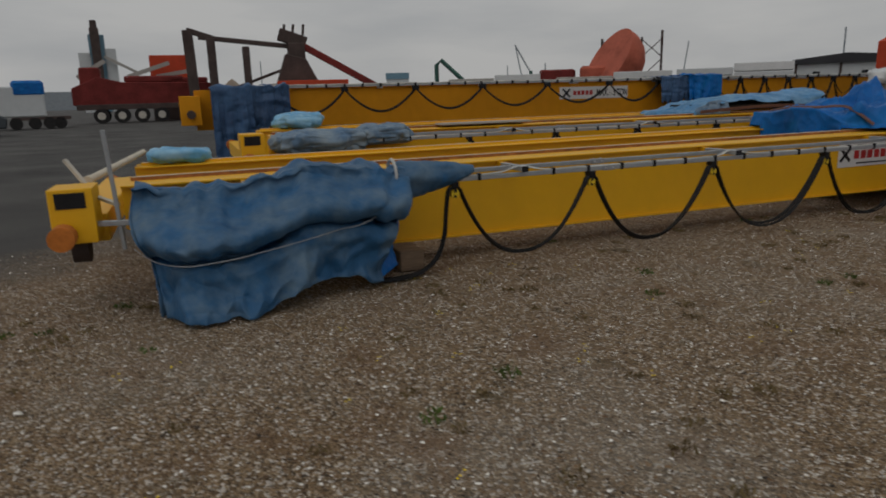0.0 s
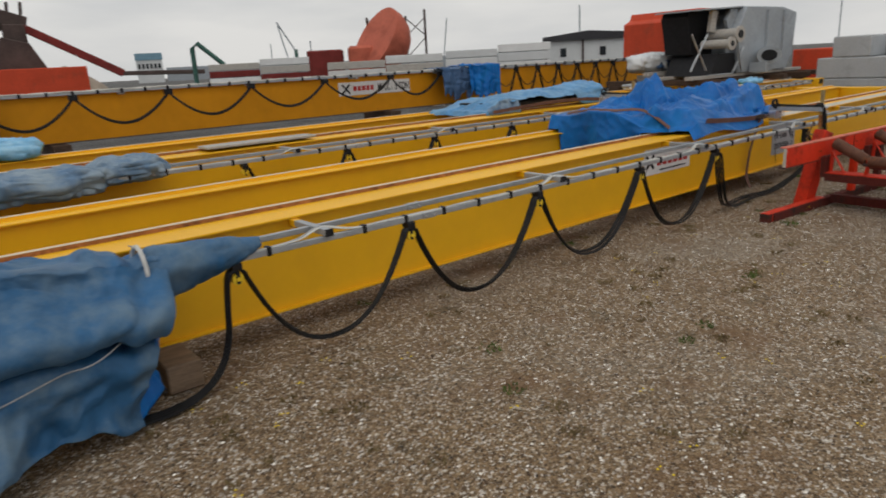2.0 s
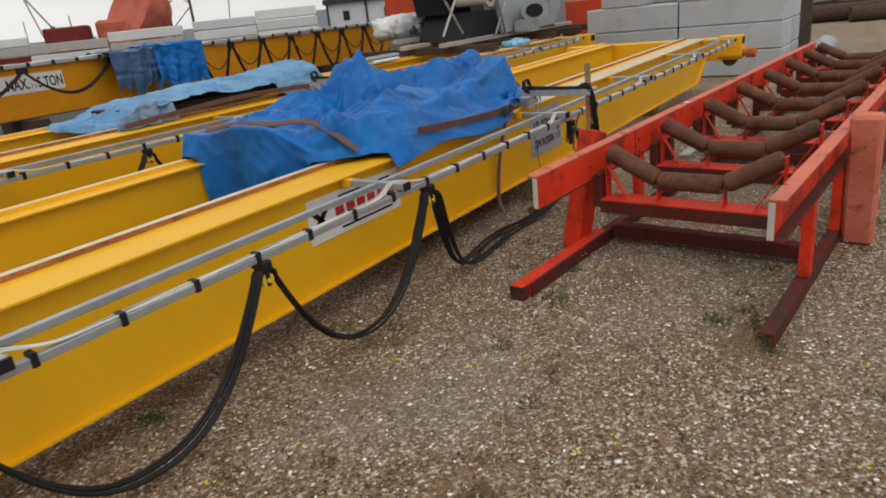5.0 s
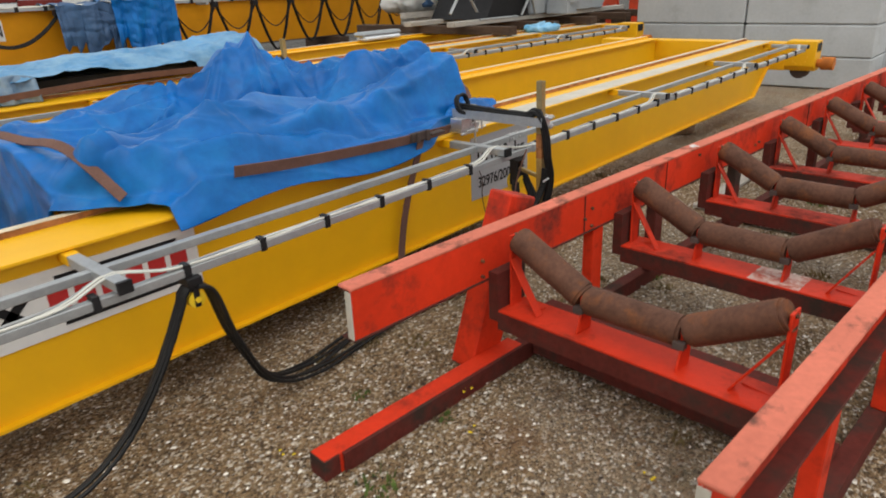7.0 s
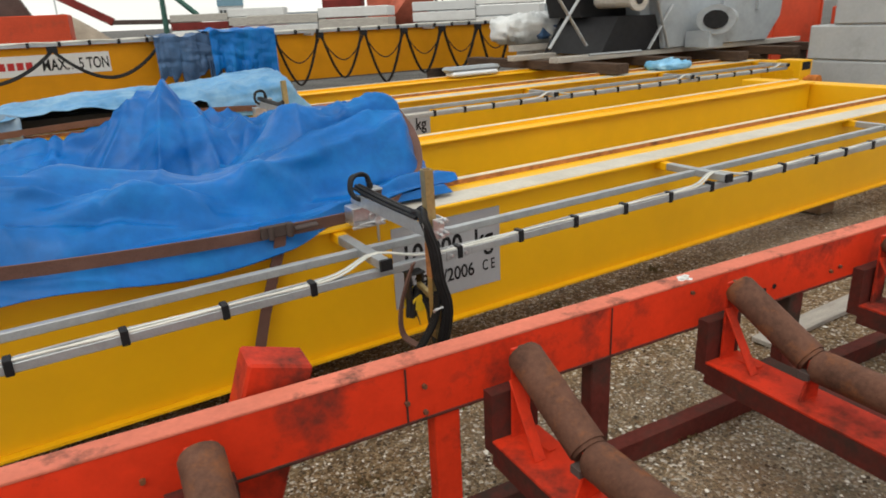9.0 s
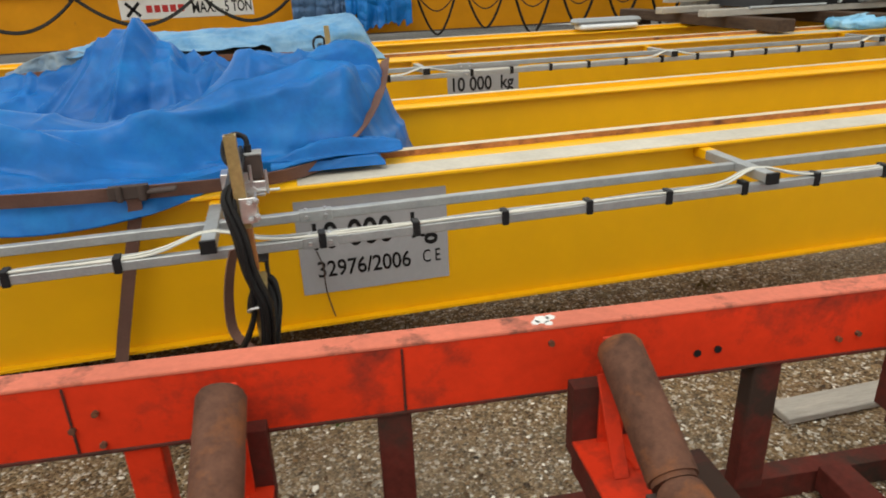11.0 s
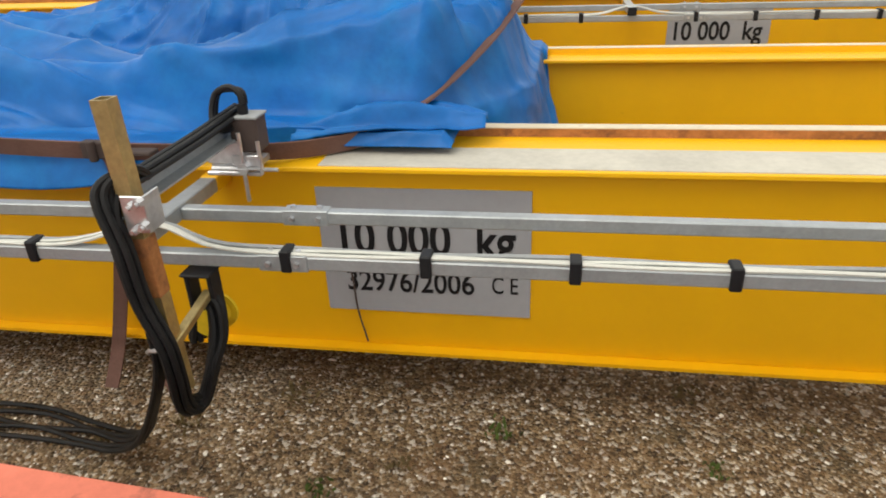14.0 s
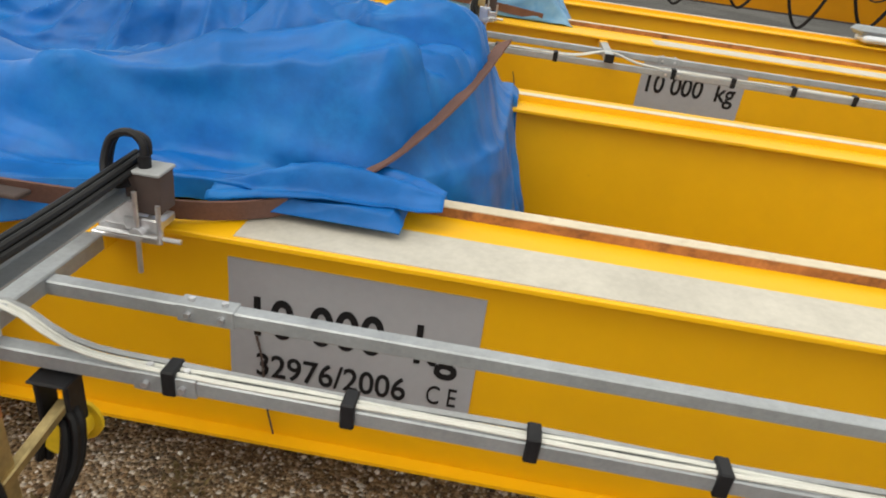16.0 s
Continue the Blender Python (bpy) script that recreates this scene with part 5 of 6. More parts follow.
for z in (0.722, 0.772):
    for dx in (0.004, 0.024):
        bm = bmesh.new()
        cyl(bm, (dx, -0.052, z + dx * 0.4), (dx, -0.034, z + dx * 0.4), 0.0095, 6)
        cyl(bm, (dx, -0.060, z + dx * 0.4), (dx, -0.052, z + dx * 0.4), 0.005, 8)
        part("clamp_bolt", bm, CHROME, tow)
for k in range(9):
    o, w = 0.0125 * math.cos(k * 2.4) * (0.5 + 0.5 * (k % 3)), 0.0125 * math.sin(k * 2.4) * (0.5 + 0.5 * (k % 3))
    f = 0.012 * (k % 3)
    bm = bmesh.new()
    tube(bm, smooth_path([(-0.05 + o, 0.09, 0.79 + w * 0.4), (-0.045 + o, 0.03 + w, 0.80 + f), (-0.046 + o - f, -0.025 + w, 0.77 + f), (-0.040 + o, -0.045 + w, 0.68), (-0.026 + o, -0.05 + w, 0.56),
                          (0.004 + o, -0.05 + w, 0.45), (0.004 + o, -0.042 + w, 0.36), (-0.008 + o, -0.02 + w, 0.285 - f), (0.004 + o * 0.6, 0.03 + w, 0.25 - f), (0.020 + o, 0.08 + w, 0.30 + o), (0.028 + o, 0.12 + w, 0.37), (0.016 + o, 0.15 + w, 0.42 + o), (-0.006, 0.165 + w, 0.428 + o), (-0.035 + o, 0.16 + w, 0.39), (-0.05 + o, 0.15 + w, 0.33)], 8), 0.0085, 7)
    part("coiled_cable", bm, CABLE, tow, "thick black cable in a hanging loop", smooth=True)
bm = bmesh.new()
cyl(bm, (-0.005, 0.135, 0.385), (-0.005, 0.205, 0.385), 0.036, 20)
cyl(bm, (-0.005, 0.198, 0.385), (-0.005, 0.206, 0.385), 0.052, 20)
part("pulley", bm, PVC_YELLOW, tow, "yellow plastic pulley", smooth=True)
bm = bmesh.new()
box(bm, -0.050, 0.028, 0.135, 0.21, 0.512, 0.520)
hanger = part("trolley", bm, BLACK, tow, "black trolley under the cable rail", bevel=0.003)
for x in (-0.046, 0.012):
    bm = bmesh.new()
    box(bm, x, x + 0.012, 0.145, 0.195, 0.37, 0.514)
    part("hanger", bm, BLACK, hanger, "black pulley hanger", bevel=0.003)
bm = bmesh.new()
bar(bm, (0.0, -0.02, 0.425), (0.005, 0.16, 0.462), 0.022, 0.022)
part("link_bar", bm, ZINC, tow, "zinc link bar to the trolley", bevel=0.003)
bm = bmesh.new()
tube(bm, [(-0.012 + 0.034 * math.cos(a), -0.040 + 0.012 * math.sin(a), 0.42 - 0.016 * math.sin(a)) for a in [math.pi * (1 + k / 10) for k in range(11)]], 0.006, 8)
part("shackle", bm, CHROME, tow, "bright bent shackle", smooth=True)
bm = bmesh.new()
ribbon(bm, smooth_path([(-0.07, 0.06, 0.60), (-0.10, 0.08, 0.50), (-0.12, 0.10, 0.38), (-0.115, 0.09, 0.285), (-0.06, 0.04, 0.235), (-0.03, 0.0, 0.225)]), 0.035, (0.8, 0.6, 0))
part("strap_tail", bm, WEBBING, tow, "red-brown strap tail")
bm = bmesh.new()
tube(bm, smooth_path([(0.20, 0.622, 0.34), (0.22, 0.61, 0.27), (0.225, 0.615, 0.15), (0.25, 0.61, 0.03)]), 0.003, 5)
part("tie_wire", bm, BROWN_STEEL, tow, "thin rusty wire", smooth=True)
copy_thing(tow, pose(12.27, 8.39, 0.32))

slack = thing("slack_cable", "black cables lying slack across the gravel", "cable", pose(0, 0, 0))
for k in range(5):
    o = (k - 2) * 0.021
    q = 0.010 * math.sin(k * 2.3)
    bm = bmesh.new()
    tube(bm, smooth_path([(9.645, 5.545 + o, 0.69), (9.71, 5.545 + o, 0.64), (9.78, 5.55 + o, 0.40), (9.93 + q, 5.58 + o, 0.13 + q), (10.2, 5.64 + o * 1.5 + q, 0.022), (10.6, 5.71 + o * 1.8 - 2 * q, 0.014), (10.9, 5.71 + o * 1.6 + 2 * q, 0.016), (11.12, 5.68 + o * 1.2 - q, 0.020), (11.3, 5.61 + o, 0.07), (11.48 + q, 5.49 + o * 0.6, 0.22), (11.62, 5.39 + o * 0.3, 0.42), (11.70, 5.345 + o * 0.3, 0.58), (11.715, 5.335 + o * 0.3, 0.70)], 9), 0.0088, 7)
    part("cable", bm, CABLE, slack, smooth=True)

tail_end = thing("slack_cable", "black cables dropping from a trolley to the gravel", "cable", pose(0, 0, 0))
for k in range(4):
    o = (k - 1.5) * 0.017
    bm = bmesh.new()
    tube(bm, smooth_path([(4.443, 5.545 + o, 0.66), (4.39, 5.545 + o, 0.63), (4.365, 5.545 + o, 0.45), (4.345, 5.54 + o, 0.28), (4.27, 5.51 + o, 0.12), (4.12, 5.45 + o, 0.035), (3.92, 5.40 + o * 1.5, 0.016), (3.7, 5.42 + o * 1.5, 0.016)], 8), 0.0095, 6)
    part("cable", bm, CABLE, tail_end, smooth=True)

# ---- odds and ends on and beside the cranes ----
bm = bmesh.new()
box(bm, 5.65, 6.95, 9.02, 9.30, 0.975, 1.0)
tagged(part("board", bm, GREY_BOARD, bevel=0.003), "grey weathered board lying on a crane girder", "board")
lamp = thing("flood_lamp", "grey lamp housing with frosted cover lying on a girder", "lamp", pose(15.1, 10.50, 0.985))
bm = bmesh.new()
box(bm, 0, 0.80, 0, 0.20, 0.05, 0.115)
part("housing", bm, GREY_STEEL_FAR, lamp, bevel=0.03)
bm = bmesh.new()
box(bm, 0.05, 0.75, -0.02, 0.18, 0.0, 0.055)
part("cover", bm, LAMP_GLASS, lamp, "frosted white cover", bevel=0.02)
bm = bmesh.new()
cyl(bm, (1.85, 6.02, 0.84), (2.10, 8.1, 0.885), 0.027, 14)
cyl(bm, (1.85, 6.02, 0.84), (1.845, 5.96, 0.838), 0.033, 14)
tagged(part("tube", bm, CREAM, smooth=True), "cream painted tube lying on the girder ends", "tube")
pole = thing("steel_post", "thin grey steel post fixed beside the crane wheel", "post", pose(2.06, 5.50, 0.0))
bm = bmesh.new()
bar(bm, (0.01, 0, 0.42), (-0.03, 0, 1.20), 0.045, 0.025, (1, 0, 0))
part("upright", bm, GALV, pole, bevel=0.003)
bm = bmesh.new()
bar(bm, (-0.40, 0.10, 0.60), (0.30, -0.10, 0.60), 0.035, 0.035)
part("cross_arm", bm, GALV, pole, bevel=0.003)
bm = bmesh.new()
bar(bm, (-0.15, 0.25, 0.75), (-0.32, 0.35, 1.0), 0.03, 0.02)
bar(bm, (-0.15, 0.25, 0.75), (0.0, 0.0, 0.72), 0.03, 0.02)
part("brace", bm, GREY_STEEL, pole)
bm = bmesh.new()
box(bm, 13.55, 14.6, 5.04, 5.16, 0.0, 0.03, pose(0, 0, 0))
tagged(part("plank", bm, GREY_BOARD, bevel=0.004, m=pose(0, 0, 0)), "split grey plank lying on gravel", "plank")

# ---- concrete blocks ----
def block(y0, y1, z, x=20.0, d=0.9):
    bm = bmesh.new()
    box(bm, x, x + d, y0 + 0.012, y1 - 0.012, z + 0.004, z + 0.456)
    ob = part("concrete_block", bm, CONCRETE, bevel=0.02)
    return tagged(ob, "pale grey cast concrete block in a stacked wall", "concrete block", group="stacked concrete blocks")


for row in range(3):
    for y in (5.2, 7.03):
        block(y, y + 1.83, row * 0.46)
        block(y, y + 1.83, row * 0.46, 20.95)
block(5.25, 7.05, 1.38)
block(7.75, 8.55, 1.38)
block(5.2, 7.03, 1.38, 20.95)
block(7.05, 8.86, 1.38, 20.95)

# ---- grey process machine on timbers ----
for k, x in enumerate((16.45, 17.55, 18.7, 19.9, 20.9)):
    bm = bmesh.new()
    box(bm, x, x + 0.2, 9.0, 12.1, 0.985, 1.10)
    tagged(part("support_beam", bm, DARK_WOOD, bevel=0.006), "heavy dark timber carrying the grey machine", "timber", group="timbers under the machine")
for x in (16.4, 18.65, 20.85):
    bm = bmesh.new()
    box(bm, x, x + 0.3, 11.7, 12.0, 0.0, 0.984)
    tagged(part("timber_stack", bm, DARK_WOOD, bevel=0.01), "dark timber stack under the machine", "timber", group="timbers under the machine")
for x in (19.9, 20.9):
    bm = bmesh.new()
    box(bm, x - 0.02, x + 0.22, 9.5, 9.8, 0.0, 0.984)
    tagged(part("timber_stack", bm, DARK_WOOD, bevel=0.01), "dark timber stack under the machine", "timber", group="timbers under the machine")
for y in (9.75, 10.6):
    bm = bmesh.new()
    box(bm, 16.2, 21.3, y, y + 0.16, 1.101, 1.17)
    tagged(part("skid_beam", bm, GREY_BOARD, bevel=0.006), "grey weathered skid under the machine", "timber", group="timbers under the machine")
machine = thing("process_machine", "battered grey sheet-steel fan machine with flanged pipes, on timbers", "machine", pose(1.62, -1.75, 0.355) @ Matrix.Diagonal((0.85, 1.0, 0.72, 1.0)))
bm = bmesh.new()
prism(bm, [(19.3, 1.13), (22.0, 1.13), (22.35, 1.6), (22.45, 2.95), (21.6, 3.1), (19.6, 3.1), (19.1, 2.3)], 11.45, 12.8)
body = part("casing", bm, GREY_STEEL_FAR, machine, bevel=0.02)
for x in (20.65, 21.6):
    bm = bmesh.new()
    box(bm, x, x + 0.05, 11.40, 11.452, 1.75, 3.0)
    part("stiffener", bm, GREY_STEEL_FAR, body)
bm = bmesh.new()
prism(bm, [(18.0, 1.12), (19.35, 1.12), (19.15, 1.75), (18.35, 1.75)], 11.5, 12.6)
part("hopper", bm, BLACK, machine, "black rubber-lined hopper")
for x, z, r in ((18.42, 2.02, 0.13), (18.80, 2.28, 0.17)):
    bm = bmesh.new()
    cyl(bm, (x, 11.25, z), (x, 11.9, z), r, 24)
    cyl(bm, (x, 11.22, z), (x, 11.27, z), r + 0.06, 24)
    f = part("fan_housing", bm, GREY_BOARD, machine, "dented grey-beige fan duct", smooth=True)
    # black disc for the shade within the duct
    bm = bmesh.new()
    cyl(bm, (x, 11.21, z), (x, 11.22, z), r - 0.05, 24)
    part("duct_mouth", bm, BLACK, f)
# solid black block in place of the housing's shaded inside
bm = bmesh.new()
prism(bm, [(18.2, 1.75), (19.3, 1.75), (19.55, 3.0), (18.05, 3.0), (17.95, 2.85)], 12.05, 12.7)
part("dark_opening", bm, BLACK, machine, "dark open housing behind torn plates")
bm = bmesh.new()
prism(bm, [(17.75, 2.98), (19.62, 3.08), (19.62, 3.12), (17.75, 3.02)], 11.55, 12.75)
part("roof_plate", bm, GREY_STEEL_FAR, machine, "bent grey roof plate")
bm = bmesh.new()
prism(bm, [(18.98, 1.70), (19.35, 1.70), (19.5, 3.05), (19.2, 3.05), (18.92, 2.72), (19.05, 2.45), (18.85, 2.15)], 11.62, 11.70)
part("torn_plate", bm, GREY_STEEL_FAR, machine, "torn grey side plate", bevel=0.01)
bm = bmesh.new()
prism(bm, [(18.35, 2.4), (18.62, 2.35), (18.72, 3.0), (18.45, 3.0)], 11.72, 11.80)
part("torn_plate", bm, GREY_BOARD, machine, "torn beige inner plate", bevel=0.01)
bm = bmesh.new()
cyl(bm, (19.85, 11.0, 1.62), (20.85, 11.5, 1.62), 0.2, 22)
cyl(bm, (19.82, 10.985, 1.62), (19.88, 11.015, 1.62), 0.26, 22)
pipe = part("outlet_pipe", bm, GREY_STEEL_FAR, machine, "flanged grey outlet pipe", smooth=True)
# black disc for the shade in the outlet pipe
bm = bmesh.new()
cyl(bm, (19.80, 10.975, 1.62), (19.82, 10.985, 1.62), 0.165, 20)
part("pipe_mouth", bm, BLACK, pipe)
bm = bmesh.new()
box(bm, 19.75, 20.1, 11.02, 11.4, 1.13, 1.42)
part("pipe_foot", bm, GREY_STEEL_FAR, machine)
for a, b in (((18.9, 11.4, 1.15), (19.4, 11.4, 1.9)), ((17.6, 11.35, 1.15), (18.6, 11.3, 1.15)), ((19.35, 11.4, 1.15), (18.9, 11.35, 2.2)), ((16.9, 11.4, 1.3), (17.6, 11.4, 2.3)), ((17.6, 11.4, 1.3), (16.9, 11.4, 2.3))):
    bm = bmesh.new()
    cyl(bm, a, b, 0.022, 8)
    part("strut", bm, GALV, machine, smooth=True)
wrapped = thing("wrapped_hoist", "hoist motor wrapped in torn milky plastic film", "hoist", pose(0.2, -0.2, 0))
lump(16.3, 17.75, 11.25, 11.9, 1.28, 1.68, CLEAR_FILM, "film", "", seed=15.0, amp=0.08, size=0.3, parent=wrapped)
bm = bmesh.new()
box(bm, 16.8, 17.6, 11.22, 11.6, 1.34, 1.54)
part("motor", bm, TARP_DARK, wrapped, "dark blue motor body", bevel=0.04)
bm = bmesh.new()
box(bm, 16.3, 18.6, 11.2, 11.32, 1.20, 1.28)
box(bm, 16.9, 17.05, 11.2, 11.9, 0.0, 1.20)
part("carrier", bm, GREY_BOARD, wrapped)

# ---- red container ----
hut = thing("container", "orange-red steel container with vertical seams", "container", pose(22.35, 13.5, 0))
bm = bmesh.new()
prism(bm, [(0, 0.05), (6.0, 0.05), (6.0, 2.98), (0.4, 2.92), (0.3, 2.72), (0, 2.6)], 0, 2.4)
part("shell", bm, ORANGE_RED, hut, bevel=0.02)
for x in (0.02, 1.9, 2.05, 4.0, 5.9):
    bm = bmesh.new()
    box(bm, x, x + 0.06, -0.035, 0.0, 0.05, 2.62)
    part("seam", bm, ORANGE_RED, hut)
bm = bmesh.new()
box(bm, -0.02, 6.02, -0.03, 2.43, 0.0, 0.12)
part("base_rail", bm, DARK_RED, hut)


# ---- yard in the distance ----
def at(az, d, eye=(2.4, 1.0)):
    return eye[0] + d * math.cos(radians(az)), eye[1] + d * math.sin(radians(az))


def facing(az, d):
    x, y = at(az, d)
    return pose(x, y, 0, 0, 0, az - 90)


def boxed(name, label, category, az, d, w, dep, z0, z1, mat, group=""):
    m = facing(az, d)
    bm = bmesh.new()
    box(bm, -w / 2, w / 2, 0, dep, z0, z1)
    ob = part(name, bm, mat, bevel=0.03, m=m)
    return tagged(ob, label, category, group)


# low-loader with machinery
loader = thing("low_loader", "dark red low-loader trailer carrying machinery", "trailer", facing(92.2, 58))
bm = bmesh.new()
prism(bm, [(-5.4, 1.35), (5.6, 1.25), (5.6, 2.1), (4.2, 2.9), (-2.0, 3.0), (-3.6, 3.4), (-5.4, 2.6)], -1.2, 1.2)
part("load_bed", bm, DARK_RED, loader, bevel=0.05)
bm = bmesh.new()
box(bm, -5.2, 9.5, -1.25, 1.25, 1.0, 1.4)
part("chassis", bm, BROWN_STEEL, loader, bevel=0.03)
for x in (-3.6, -2.2, -0.8, 0.6):
    for y in (-1.1, 1.1):
        bm = bmesh.new()
        cyl(bm, (x, y - 0.15, 0.55), (x, y + 0.15, 0.55), 0.55, 20)
        w = part("wheel", bm, TYRE, loader, "black truck wheel", smooth=True)
        bm = bmesh.new()
        cyl(bm, (x, y - 0.16, 0.55), (x, y - 0.14, 0.55), 0.28, 14)
        part("rim", bm, GREY_STEEL, w)
bm = bmesh.new()
for x0, x1, z0, z1 in ((-4.8, -3.4, 2.6, 4.1), (-1.8, 2.4, 2.95, 3.45), (1.4, 4.2, 2.9, 3.3)):
    box(bm, x0, x1, -0.9, 0.9, z0, z1)
part("machinery", bm, DARK_RED, loader, bevel=0.1)
for a, b in (((-5.0, 0, 3.4), (-3.0, 0, 4.6)), ((-1.5, -0.5, 3.4), (1.5, -0.5, 4.4)), ((0.5, 0.3, 3.4), (3.4, 0.3, 3.9))):
    bm = bmesh.new()
    bar(bm, a, b, 0.25, 0.3)
    part("boom", bm, GREY_BOARD, loader)
boxed("skip_container", "bright orange-red open container on a trailer", "container", 90.6, 61, 3.2, 3, 1.42, 5.2, ORANGE_RED)
boxed("trailer_frame", "dark trailer chassis under the orange container", "trailer", 90.6, 61.2, 3.4, 2.6, 0.0, 1.41, BROWN_STEEL)
boxed("skip_container", "low orange-red container beside the screening plant", "container", 79.8, 52, 5.2, 2.4, 0.0, 2.75, ORANGE_RED)

# screening plant with inclined conveyor
plant = thing("screening_plant", "brown steel screening plant with portal frame and inclined conveyor", "plant", facing(84.5, 55))
def reach(az, d=55, ref=84.5):
    return math.tan(radians(ref - az)) * d
for name, az, z0, z1, w in (("portal_post", 89.0, 0.0, 6.6, 0.7), ("portal_post", 87.5, 0.0, 6.0, 0.6), ("portal_post", 84.9, 0.0, 5.4, 0.55), ("tower", 81.0, 0.0, 5.6, 1.3)):
    bm = bmesh.new()
    bar(bm, (reach(az), 0, z0), (reach(az) - (0.15 if az > 88 else 0), 0, z1), w, w, (0, 1, 0))
    part(name, bm, BROWN_STEEL, plant, bevel=0.05)
for a, b, w in (((reach(89.2), 0, 6.6), (reach(87.3), 0, 6.0), 0.4), ((reach(88.4), 0, 6.1), (reach(81.6), 0, 5.4), 0.35), ((reach(81.9), 0, 6.2), (reach(74.8), -1.0, 2.2), 0.5), ((reach(82.3), 0, 6.3), (reach(80.2), 0, 5.6), 0.9),
                ((reach(74.9), -1.0, 2.2), (reach(69.5), -2, 2.05), 0.3), ((reach(86.5), 1, 2.2), (reach(81.5), 1, 3.9), 0.22)):
    bm = bmesh.new()
    bar(bm, a, b, w, w, (0, 1, 0))
    part("conveyor_beam", bm, BROWN_STEEL if w != 0.5 else DARK_RED, plant, bevel=0.04)
bm = bmesh.new()
prism(bm, [(reach(82.8), 2.4), (reach(79.2), 2.2), (reach(80.3), 4.4), (reach(81.9), 4.8)], -1, 1)
part("hopper", bm, BROWN_STEEL, plant, bevel=0.06)
bm = bmesh.new()
box(bm, reach(83.4), reach(78.6), -1.4, 1.4, 1.6, 2.6)
part("screen_box", bm, GREY_BOARD, plant, bevel=0.06)
for az in (81.9, 81.2, 80.4):
    bm = bmesh.new()
    cyl(bm, (reach(az), 0, 6.2), (reach(az) + 0.1, 0, 7.0), 0.1, 8)
    part("drive", bm, BROWN_STEEL, plant)


def heap(name, az, d, w, h, mat, label):
    m = facing(az, d)
    bm = bmesh.new()
    n = 28
    rows_ = []
    for j in range(8):
        r = 1 - j / 7
        rows_.append([bm.verts.new((w / 2 * r * math.cos(2 * math.pi * k / n) * (1 + 0.12 * noise.noise(Vector((k, j, az)))), w / 2.4 * r * math.sin(2 * math.pi * k / n), h * (1 - r ** 1.3) + 0.1 * noise.noise(Vector((k * 0.7, j, 3))) * r)) for k in range(n)])
    for a, b in zip(rows_, rows_[1:]):
        for k in range(n):
            bm.faces.new((a[k], a[(k + 1) % n], b[(k + 1) % n], b[k]))
    bmesh.ops.remove_doubles(bm, verts=bm.verts, dist=0.001)
    return tagged(part(name, bm, mat, smooth=True, m=m), label, "heap")


heap("sand_heap", 78.4, 60, 8, 3.0, SAND, "grey-brown heap of sand")
heap("sand_heap", 86.2, 63, 5, 3.3, SAND, "grey-brown heap of sand behind the trailer")

# silo tower
silo = thing("silo_tower", "pale concrete silo block with dark lift tower", "silo", facing(95.6, 150))
for x0, x1, z1, mat in ((-3.4, -1.2, 11.2, PALE_BUILD), (-1.4, 1.4, 14.6, BLUE_GLASSY), (-1.0, 0.6, 15.8, BROWN_STEEL), (1.2, 3.2, 12.0, PALE_BUILD)):
    bm = bmesh.new()
    box(bm, x0, x1, -1 if mat is BROWN_STEEL else 0, 4, 0, z1)
    part("silo_block", bm, mat, silo)
bm = bmesh.new()
cyl(bm, (-0.2, 0, 15.8), (-0.2, 0, 17.2), 0.6, 12)
part("head", bm, BROWN_STEEL, silo)
bm = bmesh.new()
bar(bm, (1.0, -1, 10.5), (7.0, -1, 7.2), 0.5, 0.5)
part("chute", bm, GREY_BOARD, silo)

# red gantry at the yard's edge
gantry = thing("gantry_leg", "tall red painted gantry leg frame", "gantry", facing(103.6, 70))
for x, lean in ((-1.6, -0.2), (0.6, 0.9)):
    bm = bmesh.new()
    bar(bm, (x + lean, 0, 0), (x, 0, 7.4), 1.0, 0.9, (0, 1, 0))
    part("leg", bm, DARK_RED, gantry, bevel=0.05)
bm = bmesh.new()
box(bm, -4.5, 1.1, -0.6, 0.6, 7.2, 8.9)
part("head_beam", bm, DARK_RED, gantry, bevel=0.05)

# caravan trailer and car
caravan = thing("box_trailer", "pale grey box trailer with blue sheet on top", "trailer", facing(101.6, 50))
bm = bmesh.new()
box(bm, -2.6, 1.9, -1, 1, 0.75, 2.6)
part("body", bm, PALE_BUILD, caravan, bevel=0.08)
bm = bmesh.new()
box(bm, 0.2, 1.95, -1.05, 1.05, 2.0, 2.95)
part("blue_sheet", bm, TARP_BLUE, caravan, bevel=0.15)
bm = bmesh.new()
box(bm, 0.0, 3.2, -1.0, 1.0, 0.55, 0.75)
part("chassis", bm, BROWN_STEEL, caravan)
for x in (0.2, 1.2, 2.0):
    bm = bmesh.new()
    cyl(bm, (x, -1.1, 0.36), (x, -0.85, 0.36), 0.36, 18)
    part("wheel", bm, TYRE, caravan, "black trailer wheel", smooth=True)
bm = bmesh.new()
for y in (-0.9, 0.9):
    cyl(bm, (2.6, y - 0.1, 0.36), (2.6, y + 0.1, 0.36), 0.36, 16)
part("axle_wheels", bm, TYRE, caravan)
car = thing("car", "dark grey hatchback parked beside a trailer", "car", facing(104.2, 40))
bm = bmesh.new()
prism(bm, [(-3.0, 0.35), (1.55, 0.35), (1.62, 0.85), (1.3, 1.0), (0.75, 1.02), (0.05, 1.5), (-2.6, 1.52), (-3.0, 1.0)], -0.85, 0.85)
part("body", bm, CAR_PAINT, car, bevel=0.07)
bm = bmesh.new()
